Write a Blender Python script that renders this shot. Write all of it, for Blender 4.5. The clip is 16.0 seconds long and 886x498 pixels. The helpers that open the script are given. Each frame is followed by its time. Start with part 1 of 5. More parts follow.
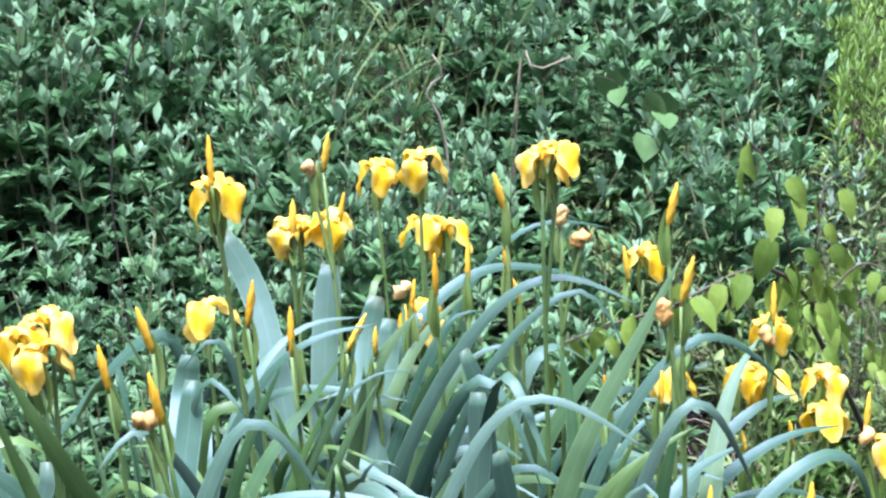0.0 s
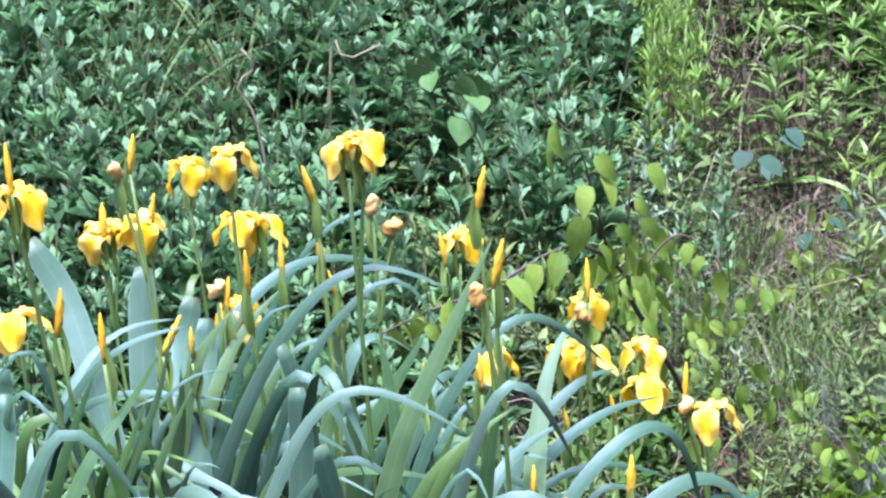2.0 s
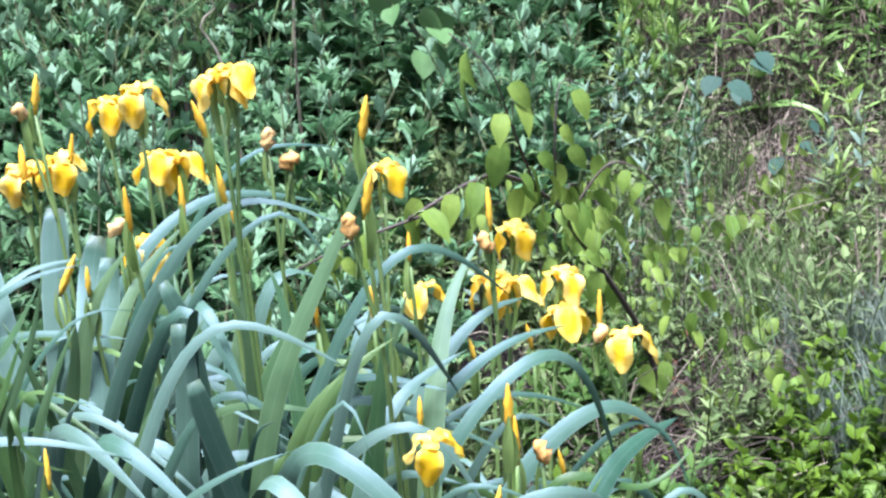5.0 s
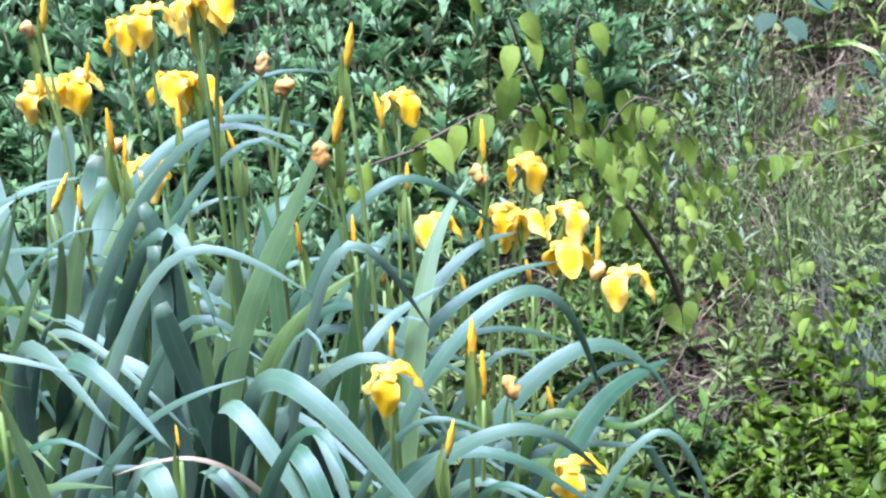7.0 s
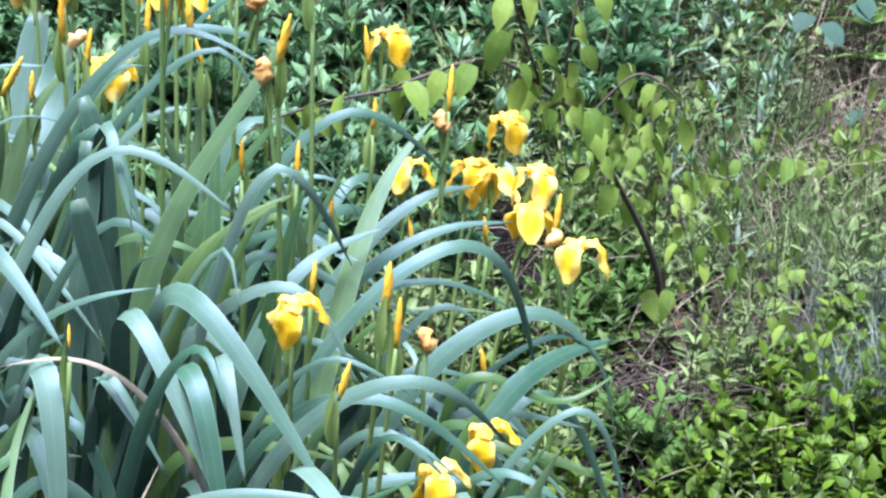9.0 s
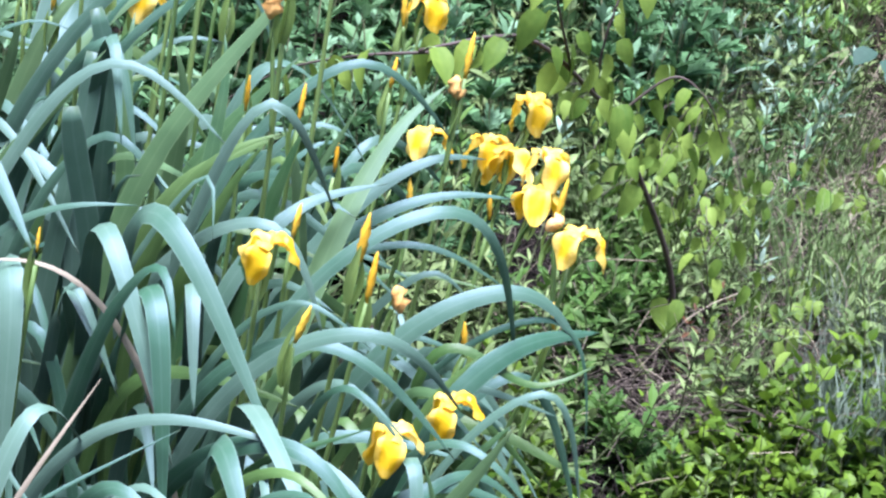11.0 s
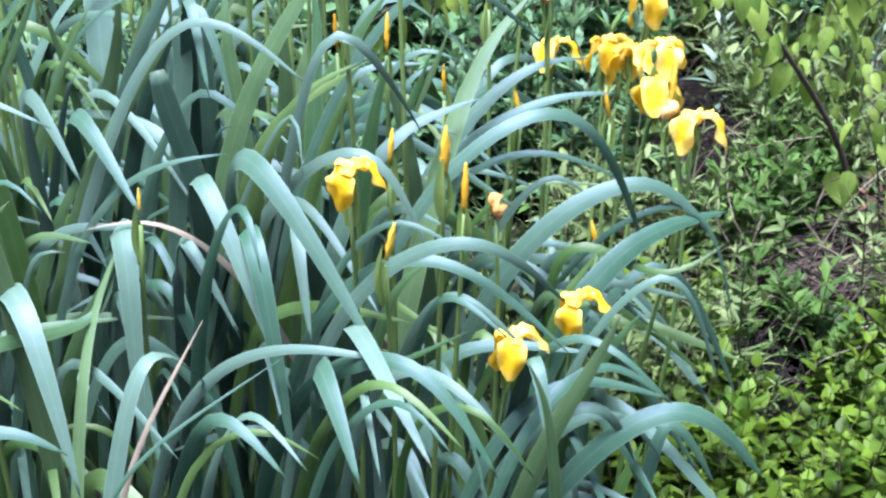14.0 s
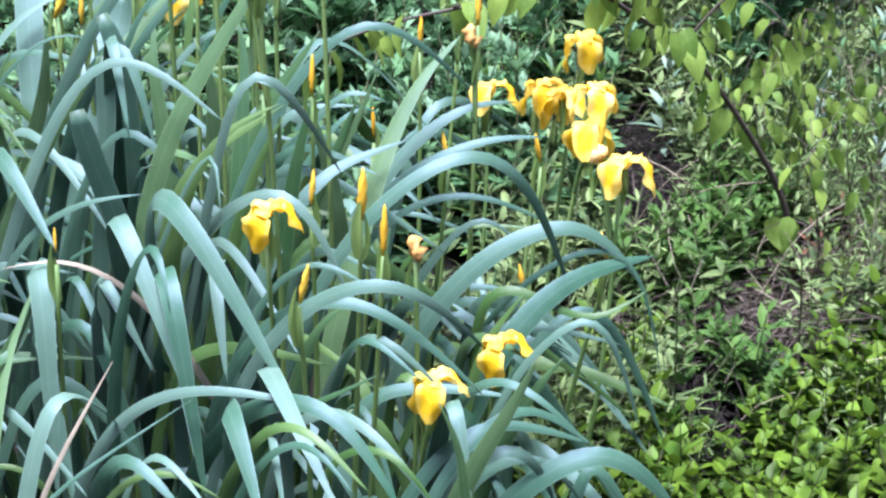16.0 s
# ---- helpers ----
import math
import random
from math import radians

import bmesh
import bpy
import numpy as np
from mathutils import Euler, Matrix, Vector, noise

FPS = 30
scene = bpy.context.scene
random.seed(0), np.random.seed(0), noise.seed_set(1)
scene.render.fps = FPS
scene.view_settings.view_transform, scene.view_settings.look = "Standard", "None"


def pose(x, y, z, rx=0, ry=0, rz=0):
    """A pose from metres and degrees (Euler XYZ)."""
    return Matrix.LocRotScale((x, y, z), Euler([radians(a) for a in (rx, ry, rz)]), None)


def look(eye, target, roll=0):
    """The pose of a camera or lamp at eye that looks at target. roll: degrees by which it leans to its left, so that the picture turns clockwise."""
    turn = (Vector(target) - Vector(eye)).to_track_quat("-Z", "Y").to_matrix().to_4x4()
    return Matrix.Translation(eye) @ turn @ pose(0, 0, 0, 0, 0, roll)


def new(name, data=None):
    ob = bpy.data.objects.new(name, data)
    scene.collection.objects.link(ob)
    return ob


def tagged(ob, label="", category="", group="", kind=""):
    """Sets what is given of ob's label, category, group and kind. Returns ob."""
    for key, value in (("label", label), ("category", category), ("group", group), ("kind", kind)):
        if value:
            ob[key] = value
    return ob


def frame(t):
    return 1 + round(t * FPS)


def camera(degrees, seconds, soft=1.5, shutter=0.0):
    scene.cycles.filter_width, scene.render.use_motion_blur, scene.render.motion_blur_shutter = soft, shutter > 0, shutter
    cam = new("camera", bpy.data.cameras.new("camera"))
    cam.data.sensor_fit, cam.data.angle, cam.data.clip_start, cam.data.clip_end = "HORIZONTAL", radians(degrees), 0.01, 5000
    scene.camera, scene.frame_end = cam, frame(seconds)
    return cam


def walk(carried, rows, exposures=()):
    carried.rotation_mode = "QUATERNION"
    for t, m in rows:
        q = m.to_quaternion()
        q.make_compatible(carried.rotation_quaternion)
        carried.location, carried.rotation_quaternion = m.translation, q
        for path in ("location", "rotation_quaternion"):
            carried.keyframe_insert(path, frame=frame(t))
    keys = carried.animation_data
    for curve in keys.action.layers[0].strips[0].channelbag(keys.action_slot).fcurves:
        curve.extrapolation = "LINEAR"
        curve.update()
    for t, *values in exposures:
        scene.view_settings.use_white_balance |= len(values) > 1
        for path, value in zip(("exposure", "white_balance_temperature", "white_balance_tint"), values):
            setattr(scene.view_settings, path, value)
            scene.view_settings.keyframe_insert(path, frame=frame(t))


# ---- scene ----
EXPOSURE, KELVIN, TINT = 2.43, 6600, 34
cam = camera(27.34, 16.0, soft=2.5)
PATH = [
    (0, (0.006, -2.763, 1.770), (0.4458, 0.1344, 1.1269), -2.74),
    (0.5, (0.011, -2.770, 1.774), (0.4834, 0.1260, 1.1478), -3.35),
    (1, (0.018, -2.773, 1.778), (0.5783, 0.1094, 1.1615), -3.76),
    (1.5, (0.027, -2.767, 1.773), (0.6852, 0.0875, 1.1251), -4.18),
    (2, (0.037, -2.758, 1.770), (0.7450, 0.0767, 1.0902), -4.82),
    (2.5, (0.048, -2.761, 1.768), (0.7947, 0.0578, 1.0648), -4.90),
    (3, (0.067, -2.766, 1.763), (0.8257, 0.0494, 1.0566), -5.31),
    (3.2, (0.080, -2.763, 1.760), (0.8443, 0.0483, 1.0446), -5.61),
    (5.3, (0.318, -2.799, 1.721), (0.8699, 0.0407, 0.9269), -6.76),
    (5.5, (0.339, -2.803, 1.718), (0.8477, 0.0346, 0.8870), -6.64),
    (6, (0.391, -2.818, 1.716), (0.7726, 0.0326, 0.8615), -6.59),
    (6.5, (0.433, -2.820, 1.710), (0.8375, 0.0273, 0.8568), -6.41),
    (7, (0.476, -2.819, 1.708), (0.8770, 0.0260, 0.8462), -5.84),
    (7.5, (0.516, -2.806, 1.692), (0.9501, 0.0417, 0.8551), -3.83),
    (8, (0.563, -2.789, 1.678), (1.0126, 0.0629, 0.8630), -1.15),
    (8.5, (0.618, -2.779, 1.666), (1.0286, 0.0722, 0.8301), 0.80),
    (8.7, (0.633, -2.770, 1.659), (0.9739, 0.0758, 0.7713), 1.04),
    (10.8, (0.759, -2.755, 1.614), (1.0353, 0.0788, 0.6678), 9.72),
    (11, (0.770, -2.757, 1.609), (0.9659, 0.0885, 0.6791), 9.94),
    (11.5, (0.801, -2.758, 1.606), (0.8296, 0.0932, 0.6744), 8.78),
    (12, (0.837, -2.761, 1.602), (0.6888, 0.0756, 0.6355), 8.28),
    (12.5, (0.887, -2.771, 1.597), (0.6348, 0.0506, 0.6103), 6.95),
    (13, (0.937, -2.781, 1.596), (0.6770, 0.0315, 0.5860), 4.75),
    (13.5, (0.991, -2.792, 1.597), (0.7076, -0.0007, 0.5356), 0.20),
    (14, (1.030, -2.811, 1.597), (0.7608, -0.0137, 0.5482), -1.91),
    (14.5, (1.063, -2.822, 1.598), (0.7896, -0.0106, 0.5873), -2.15),
    (15, (1.083, -2.827, 1.593), (0.8241, -0.0080, 0.5994), -0.52),
    (15.5, (1.100, -2.820, 1.597), (0.8503, 0.0012, 0.6092), -0.82),
    (16, (1.109, -2.801, 1.595), (0.8759, 0.0227, 0.6098), -1.15),
]
walk(cam, [(t, look(eye, target, roll)) for t, eye, target, roll in PATH], exposures=[(0.0, EXPOSURE, KELVIN, TINT), (16.0, EXPOSURE, KELVIN, TINT)])

# ---- light: soft light from a hazy sky high above ----
world = bpy.data.worlds.new("sky")
scene.world = world
world.use_nodes = True
wn = world.node_tree
sky = wn.nodes.new("ShaderNodeTexSky")
sky.sky_type = "NISHITA"
sky.sun_disc = False
sky.sun_elevation = radians(80)
sky.sun_rotation = radians(-150)
sky.air_density, sky.dust_density, sky.ozone_density = 1.0, 0.2, 1.0
wn.links.new(sky.outputs[0], wn.nodes["Background"].inputs[0])
wn.nodes["Background"].inputs[1].default_value = 0.05
sun = new("sun", bpy.data.lights.new("sun", "SUN"))
sun.data.energy, sun.data.angle, sun.data.color = 5.0, radians(36), (0.76, 0.89, 1.0)
sun.matrix_world = look((0.1, -0.4, 5.0), (0.5, 0.3, 0.5))

# ---- materials ----
def surface(name, dark, light, rough=0.5, grain=40.0, bump=0.15, glow=0.0, veins=0.0, island=False, spec=0.5, patch=6.0, tint=None, rim=0.0, heart=0.0, gloss_tint=None):
    """A plant or soil surface: two tones by piece, patches and grain at two scales, fine relief, some light let through."""
    m = bpy.data.materials.new(name)
    m.use_nodes = True
    nt = m.node_tree
    N, L = nt.nodes, nt.links
    bsdf, out = N["Principled BSDF"], N["Material Output"]
    co = N.new("ShaderNodeTexCoord")
    pick = N.new("ShaderNodeNewGeometry" if island else "ShaderNodeObjectInfo")
    rnd = pick.outputs["Random Per Island" if island else "Random"]
    n1, n2 = N.new("ShaderNodeTexNoise"), N.new("ShaderNodeTexNoise")
    n1.inputs["Scale"].default_value, n2.inputs["Scale"].default_value = patch, grain
    n1.inputs["Detail"].default_value, n2.inputs["Detail"].default_value = 3.0, 4.0
    for n in (n1, n2):
        L.new(co.outputs["Object"], n.inputs["Vector"])

    def calc(op, a, b):
        k = N.new("ShaderNodeMath")
        k.operation = op
        for s, v in zip(k.inputs, (a, b)):
            if isinstance(v, (int, float)):
                s.default_value = v
            else:
                L.new(v, s)
        return k.outputs[0]

    f = calc("ADD", calc("MULTIPLY", rnd, 0.7), calc("MULTIPLY", n1.outputs[0], 0.3))
    f = calc("ADD", f, calc("MULTIPLY", calc("SUBTRACT", n2.outputs[0], 0.5), 0.5))
    relief = n2.outputs[0]
    if veins:
        sep = N.new("ShaderNodeSeparateXYZ")
        L.new(co.outputs["UV"], sep.inputs[0])
        line = calc("SINE", calc("MULTIPLY", sep.outputs[0], veins), 0.0)
        f = calc("ADD", f, calc("MULTIPLY", line, 0.035))
        if rim:
            # pale margins and a pale midrib
            off = calc("ABSOLUTE", calc("SUBTRACT", sep.outputs[0], 0.5), 0.0)
            edge = calc("MINIMUM", calc("MAXIMUM", calc("MULTIPLY", calc("SUBTRACT", off, 0.43), 20.0), 0.0), 1.0)
            rib = calc("MAXIMUM", calc("SUBTRACT", 1.0, calc("MULTIPLY", off, 14.0)), 0.0)
            f = calc("ADD", f, calc("ADD", calc("MULTIPLY", edge, rim), calc("MULTIPLY", rib, rim * 0.4)))
        if heart:
            # a deeper blotch in the middle of the petal
            off = calc("MULTIPLY", calc("ABSOLUTE", calc("SUBTRACT", sep.outputs[0], 0.5), 0.0), 2.9)
            far = calc("MULTIPLY", calc("ABSOLUTE", calc("SUBTRACT", sep.outputs[1], 0.58), 0.0), 3.2)
            f = calc("SUBTRACT", f, calc("MULTIPLY", calc("MAXIMUM", calc("SUBTRACT", 1.0, calc("MAXIMUM", off, far)), 0.0), heart))
        relief = calc("ADD", calc("MULTIPLY", line, 0.04), n2.outputs[0])
    mix = N.new("ShaderNodeMix")
    mix.data_type = "RGBA"
    mix.clamp_factor = not rim
    L.new(f, mix.inputs["Factor"])
    mix.inputs["A"].default_value, mix.inputs["B"].default_value = (*dark, 1), (*light, 1)
    colour = mix.outputs["Result"]
    if tint:
        # dried ends: the last part of each blade, ragged by noise
        end = calc("SUBTRACT", calc("ADD", sep.outputs[1], calc("MULTIPLY", n1.outputs[0], 0.10)), tint[0])
        ramp = N.new("ShaderNodeMath")
        ramp.operation, ramp.use_clamp = "MULTIPLY", True
        L.new(end, ramp.inputs[0])
        ramp.inputs[1].default_value = 14.0
        dry = N.new("ShaderNodeMix")
        dry.data_type = "RGBA"
        L.new(ramp.outputs[0], dry.inputs["Factor"])
        L.new(colour, dry.inputs["A"])
        dry.inputs["B"].default_value = (*tint[1], 1)
        colour = dry.outputs["Result"]
    L.new(colour, bsdf.inputs["Base Color"])
    bsdf.inputs["Roughness"].default_value = rough
    bsdf.inputs["Specular IOR Level"].default_value = spec
    # bluish gloss: wax bloom, with the blue sky's reflection put into its tint
    if gloss_tint:
        bsdf.inputs["Specular Tint"].default_value = (*gloss_tint, 1)
    bp = N.new("ShaderNodeBump")
    bp.inputs["Strength"].default_value, bp.inputs["Distance"].default_value = bump, 0.004
    L.new(relief, bp.inputs["Height"])
    L.new(bp.outputs[0], bsdf.inputs["Normal"])
    if glow:
        tr, mx = N.new("ShaderNodeBsdfTranslucent"), N.new("ShaderNodeMixShader")
        L.new(colour, tr.inputs["Color"])
        mx.inputs[0].default_value = glow
        L.new(bsdf.outputs[0], mx.inputs[1])
        L.new(tr.outputs[0], mx.inputs[2])
        L.new(mx.outputs[0], out.inputs[0])
    return m


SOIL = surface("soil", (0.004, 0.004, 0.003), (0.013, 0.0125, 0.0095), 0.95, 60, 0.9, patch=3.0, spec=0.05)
# one leaf in two tones: iris_leaf has sky blue painted over its blue-green
IRIS_LEAF = surface("iris_leaf", (0.015, 0.072, 0.032), (0.086, 0.160, 0.116), 0.48, 24, 0.20, 0.20, 60.0, patch=4.0, spec=0.44, tint=(1.035, (0.16, 0.12, 0.06)), rim=0.5, gloss_tint=(0.58, 0.72, 1.0))
IRIS_LEAF_GREEN = surface("iris_leaf_green", (0.018, 0.076, 0.021), (0.090, 0.168, 0.068), 0.50, 24, 0.20, 0.26, 60.0, patch=4.0, spec=0.38, tint=(1.035, (0.16, 0.12, 0.06)), rim=0.5, gloss_tint=(0.58, 0.72, 1.0))
IRIS_LEAF_YOUNG = surface("iris_leaf_young", (0.024, 0.090, 0.018), (0.098, 0.190, 0.056), 0.48, 30, 0.20, 0.34, 60.0, spec=0.4, rim=0.4)
DRY_LEAF = surface("dry_leaf", (0.17, 0.145, 0.098), (0.36, 0.320, 0.235), 0.8, 50, 0.3, 0.15, 40.0)
STEM = surface("stem", (0.050, 0.120, 0.028), (0.125, 0.205, 0.055), 0.5, 60, 0.1)
SPATHE = surface("spathe", (0.090, 0.185, 0.036), (0.195, 0.300, 0.085), 0.5, 50, 0.1, 0.2, 50.0)
PETAL = surface("petal", (0.740, 0.455, 0.008), (0.880, 0.720, 0.220), 0.6, 45, 0.35, 0.40, 22.0, spec=0.3, patch=30.0, heart=1.2)
PETAL_PALE = surface("petal_pale", (0.720, 0.470, 0.030), (0.790, 0.610, 0.130), 0.55, 60, 0.2, 0.35, 20.0, spec=0.3)
BUD = surface("bud", (0.660, 0.330, 0.010), (0.760, 0.500, 0.050), 0.5, 70, 0.2, 0.1, 24.0)
WILT = surface("wilted_petal", (0.50, 0.24, 0.05), (0.72, 0.50, 0.20), 0.7, 90, 0.5, 0.15)
MUGWORT = surface("mugwort_leaf", (0.012, 0.064, 0.020), (0.122, 0.258, 0.116), 0.65, 50, 0.3, 0.25, island=True, spec=0.06)
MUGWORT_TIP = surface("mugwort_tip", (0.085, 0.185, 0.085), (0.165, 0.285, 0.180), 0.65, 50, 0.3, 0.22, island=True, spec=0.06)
MUGWORT_PART = surface("mugwort_leaf_single", (0.025, 0.096, 0.028), (0.155, 0.290, 0.138), 0.6, 50, 0.3, 0.25, spec=0.12)
HERB_STEM = surface("herb_stem", (0.04, 0.06, 0.024), (0.10, 0.105, 0.055), 0.7, 60, 0.2, spec=0.12)
LIME = surface("lime_leaf", (0.026, 0.080, 0.009), (0.118, 0.218, 0.026), 0.5, 40, 0.3, 0.25, 18.0, spec=0.12)
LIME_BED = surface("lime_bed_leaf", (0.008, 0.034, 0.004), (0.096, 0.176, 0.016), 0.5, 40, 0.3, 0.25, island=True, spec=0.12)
VINE_LEAF = surface("vine_leaf", (0.040, 0.105, 0.014), (0.165, 0.250, 0.044), 0.6, 40, 0.3, 0.34, 18.0, spec=0.15)
OLIVE_LEAF = surface("olive_vine_leaf", (0.050, 0.115, 0.016), (0.180, 0.268, 0.055), 0.6, 40, 0.3, 0.32, 18.0, spec=0.15)
BLUE_LEAF = surface("blue_leaf", (0.012, 0.040, 0.026), (0.032, 0.076, 0.052), 0.65, 40, 0.3, 0.12, 18.0, spec=0.15)
FRESH = surface("fresh_leaf", (0.055, 0.145, 0.026), (0.165, 0.290, 0.080), 0.5, 50, 0.2, 0.3, 12.0, spec=0.2)
BRIGHT = surface("bright_leaf", (0.080, 0.185, 0.028), (0.220, 0.350, 0.085), 0.5, 50, 0.2, 0.3, 12.0, spec=0.22)
ROUND_LEAF = surface("round_leaf", (0.034, 0.094, 0.028), (0.085, 0.168, 0.060), 0.65, 40, 0.3, 0.15, 18.0, spec=0.15)
MIXED = surface("mixed_herb_leaf", (0.016, 0.046, 0.011), (0.168, 0.238, 0.088), 0.55, 50, 0.3, 0.2, island=True, spec=0.12)
GRASS = surface("grass_blade", (0.045, 0.100, 0.026), (0.150, 0.215, 0.088), 0.55, 40, 0.2, 0.2, island=True, spec=0.12)
RUST_LEAF = surface("rusty_leaf", (0.060, 0.022, 0.014), (0.150, 0.070, 0.038), 0.7, 50, 0.3, 0.2, 14.0, spec=0.12)
SILVER_LEAF = surface("silver_leaf", (0.065, 0.130, 0.080), (0.190, 0.280, 0.205), 0.6, 40, 0.2, 0.15, 14.0, spec=0.25)
SILVER = surface("silver_grass", (0.070, 0.115, 0.076), (0.190, 0.240, 0.180), 0.6, 40, 0.2, 0.15, island=True, spec=0.22)
STRAW = surface("straw", (0.09, 0.072, 0.050), (0.320, 0.275, 0.200), 0.85, 60, 0.4, island=True, spec=0.12)
TWIG = surface("dead_twig", (0.010, 0.008, 0.006), (0.120, 0.097, 0.078), 0.9, 60, 0.4, island=True, spec=0.12)
# dead twigs with the deep shade of the hollows put into their colour
SHADE_TWIG = surface("shade_twig", (0.004, 0.0035, 0.003), (0.030, 0.024, 0.022), 0.9, 60, 0.4, island=True, spec=0.12)
DEAD_STALK = surface("dead_stalk", (0.012, 0.010, 0.007), (0.165, 0.130, 0.090), 0.9, 60, 0.4, island=True, spec=0.12)
CANE = surface("cane_bark", (0.020, 0.013, 0.011), (0.058, 0.038, 0.028), 0.7, 80, 0.5)
LOBED_HERB = surface("lobed_herb_leaf", (0.016, 0.062, 0.012), (0.080, 0.165, 0.036), 0.55, 50, 0.3, 0.25, island=True, spec=0.12)
BUSH_LEAF = surface("bush_leaf", (0.050, 0.135, 0.028), (0.185, 0.310, 0.090), 0.55, 50, 0.2, 0.3, island=True, spec=0.14)
LITTER = surface("leaf_litter", (0.014, 0.012, 0.008), (0.075, 0.062, 0.043), 0.9, 60, 0.4, island=True, spec=0.12)


# ---- building blocks ----
rng = random.Random(7)


def mesh(name, verts, faces, mat, uvs=None, smooth=True):
    me = bpy.data.meshes.new(name)
    me.from_pydata([tuple(v) for v in verts], [], faces)
    me.materials.append(mat)
    if uvs is not None:
        layer = me.uv_layers.new(name="UVMap")
        idx = np.empty(len(me.loops), dtype=np.int32)
        me.loops.foreach_get("vertex_index", idx)
        layer.data.foreach_set("uv", np.asarray(uvs, dtype=np.float32)[idx].ravel())
    if smooth:
        me.polygons.foreach_set("use_smooth", [True] * len(me.polygons))
    return me


def part(name, me, parent, label="", m=None):
    ob = new(name, me)
    ob.parent = parent
    if m is not None:
        ob.matrix_basis = m
    return tagged(ob, label)


def thing(name, label, category, group="", at=(0, 0, 0)):
    ob = new(name)
    ob.empty_display_size = 0.05
    ob.location = at
    return tagged(ob, label, category, group)


def bank(y):
    """Height of the ground: level round the irises, then a bank that rises behind them."""
    return 0.0 if y < 0.3 else 0.22 * (y - 0.3) if y < 2 else min(0.374 + 0.32 * (y - 2), 2.6)


def ground_z(x, y):
    return bank(y) + 0.03 * noise.noise((x * 1.3, y * 1.3, 0.0)) + 0.012 * noise.noise((x * 6.0, y * 6.0, 3.0))


def spline(points, steps):
    """Points along a smooth curve through the given ones, evenly spaced (centripetal Catmull-Rom)."""
    p = [np.array(q, float) for q in points]
    p = [2 * p[0] - p[1]] + p + [2 * p[-1] - p[-2]]
    raw = []
    for i in range(1, len(p) - 2):
        t = [0.0]
        for a, b in zip(p[i - 1:i + 2], p[i:i + 3]):
            t.append(t[-1] + max(np.linalg.norm(b - a), 1e-4) ** 0.5)
        for s in np.linspace(t[1], t[2], 12, endpoint=False):
            a1 = [(t[k + 1] - s) / (t[k + 1] - t[k]) * p[i - 1 + k] + (s - t[k]) / (t[k + 1] - t[k]) * p[i + k] for k in range(3)]
            b1 = [(t[k + 2] - s) / (t[k + 2] - t[k]) * a1[k] + (s - t[k]) / (t[k + 2] - t[k]) * a1[k + 1] for k in range(2)]
            raw.append((t[2] - s) / (t[2] - t[1]) * b1[0] + (s - t[1]) / (t[2] - t[1]) * b1[1])
    raw = np.array(raw + [p[-2]])
    d = np.r_[0, np.cumsum(np.linalg.norm(np.diff(raw, axis=0), axis=1))]
    return np.stack([np.interp(np.linspace(0, d[-1], steps), d, raw[:, k]) for k in range(3)], 1)


def arc(points, steps):
    """Points along the natural cubic curve through the given ones, evenly spaced."""
    p = np.array(points, float)
    n = len(p)
    h = np.linalg.norm(np.diff(p, axis=0), axis=1) ** 0.8 + 1e-4
    u = np.r_[0, np.cumsum(h)]
    a, b = np.eye(n), np.zeros((n, 3))
    for i in range(1, n - 1):
        a[i, i - 1:i + 2] = h[i - 1], 2 * (h[i - 1] + h[i]), h[i]
        b[i] = 6 * ((p[i + 1] - p[i]) / h[i] - (p[i] - p[i - 1]) / h[i - 1])
    c = np.linalg.solve(a, b)
    raw = []
    for i in range(n - 1):
        for s in np.linspace(u[i], u[i + 1], 16, endpoint=False):
            q, w = u[i + 1] - s, s - u[i]
            raw.append((c[i] * q ** 3 + c[i + 1] * w ** 3) / (6 * h[i]) + (p[i] / h[i] - c[i] * h[i] / 6) * q + (p[i + 1] / h[i] - c[i + 1] * h[i] / 6) * w)
    raw = np.array(raw + [p[-1]])
    d = np.r_[0, np.cumsum(np.linalg.norm(np.diff(raw, axis=0), axis=1))]
    return np.stack([np.interp(np.linspace(0, d[-1], steps), d, raw[:, k]) for k in range(3)], 1)


def tube(points, radii, sides=6):
    """Rings round a line of points: vertices, faces and UVs."""
    pts = np.asarray(points, float)
    tan = np.gradient(pts, axis=0)
    tan /= np.linalg.norm(tan, axis=1, keepdims=True) + 1e-9
    verts, faces, uvs = [], [], []
    side = np.cross(tan[0], (0.31, 0.95, 0.05))
    for i, (p, t) in enumerate(zip(pts, tan)):
        side = side - t * (side @ t)
        side /= np.linalg.norm(side) + 1e-9
        other = np.cross(t, side)
        for k in range(sides):
            a = 2 * math.pi * k / sides
            verts.append(p + radii[i] * (math.cos(a) * side + math.sin(a) * other))
            uvs.append((k / sides, i / (len(pts) - 1)))
        if i:
            b = (i - 1) * sides
            faces += [(b + k, b + (k + 1) % sides, b + sides + (k + 1) % sides, b + sides + k) for k in range(sides)]
    faces += [tuple(range(sides))[::-1], tuple(range(len(verts) - sides, len(verts)))]
    return verts, faces, uvs


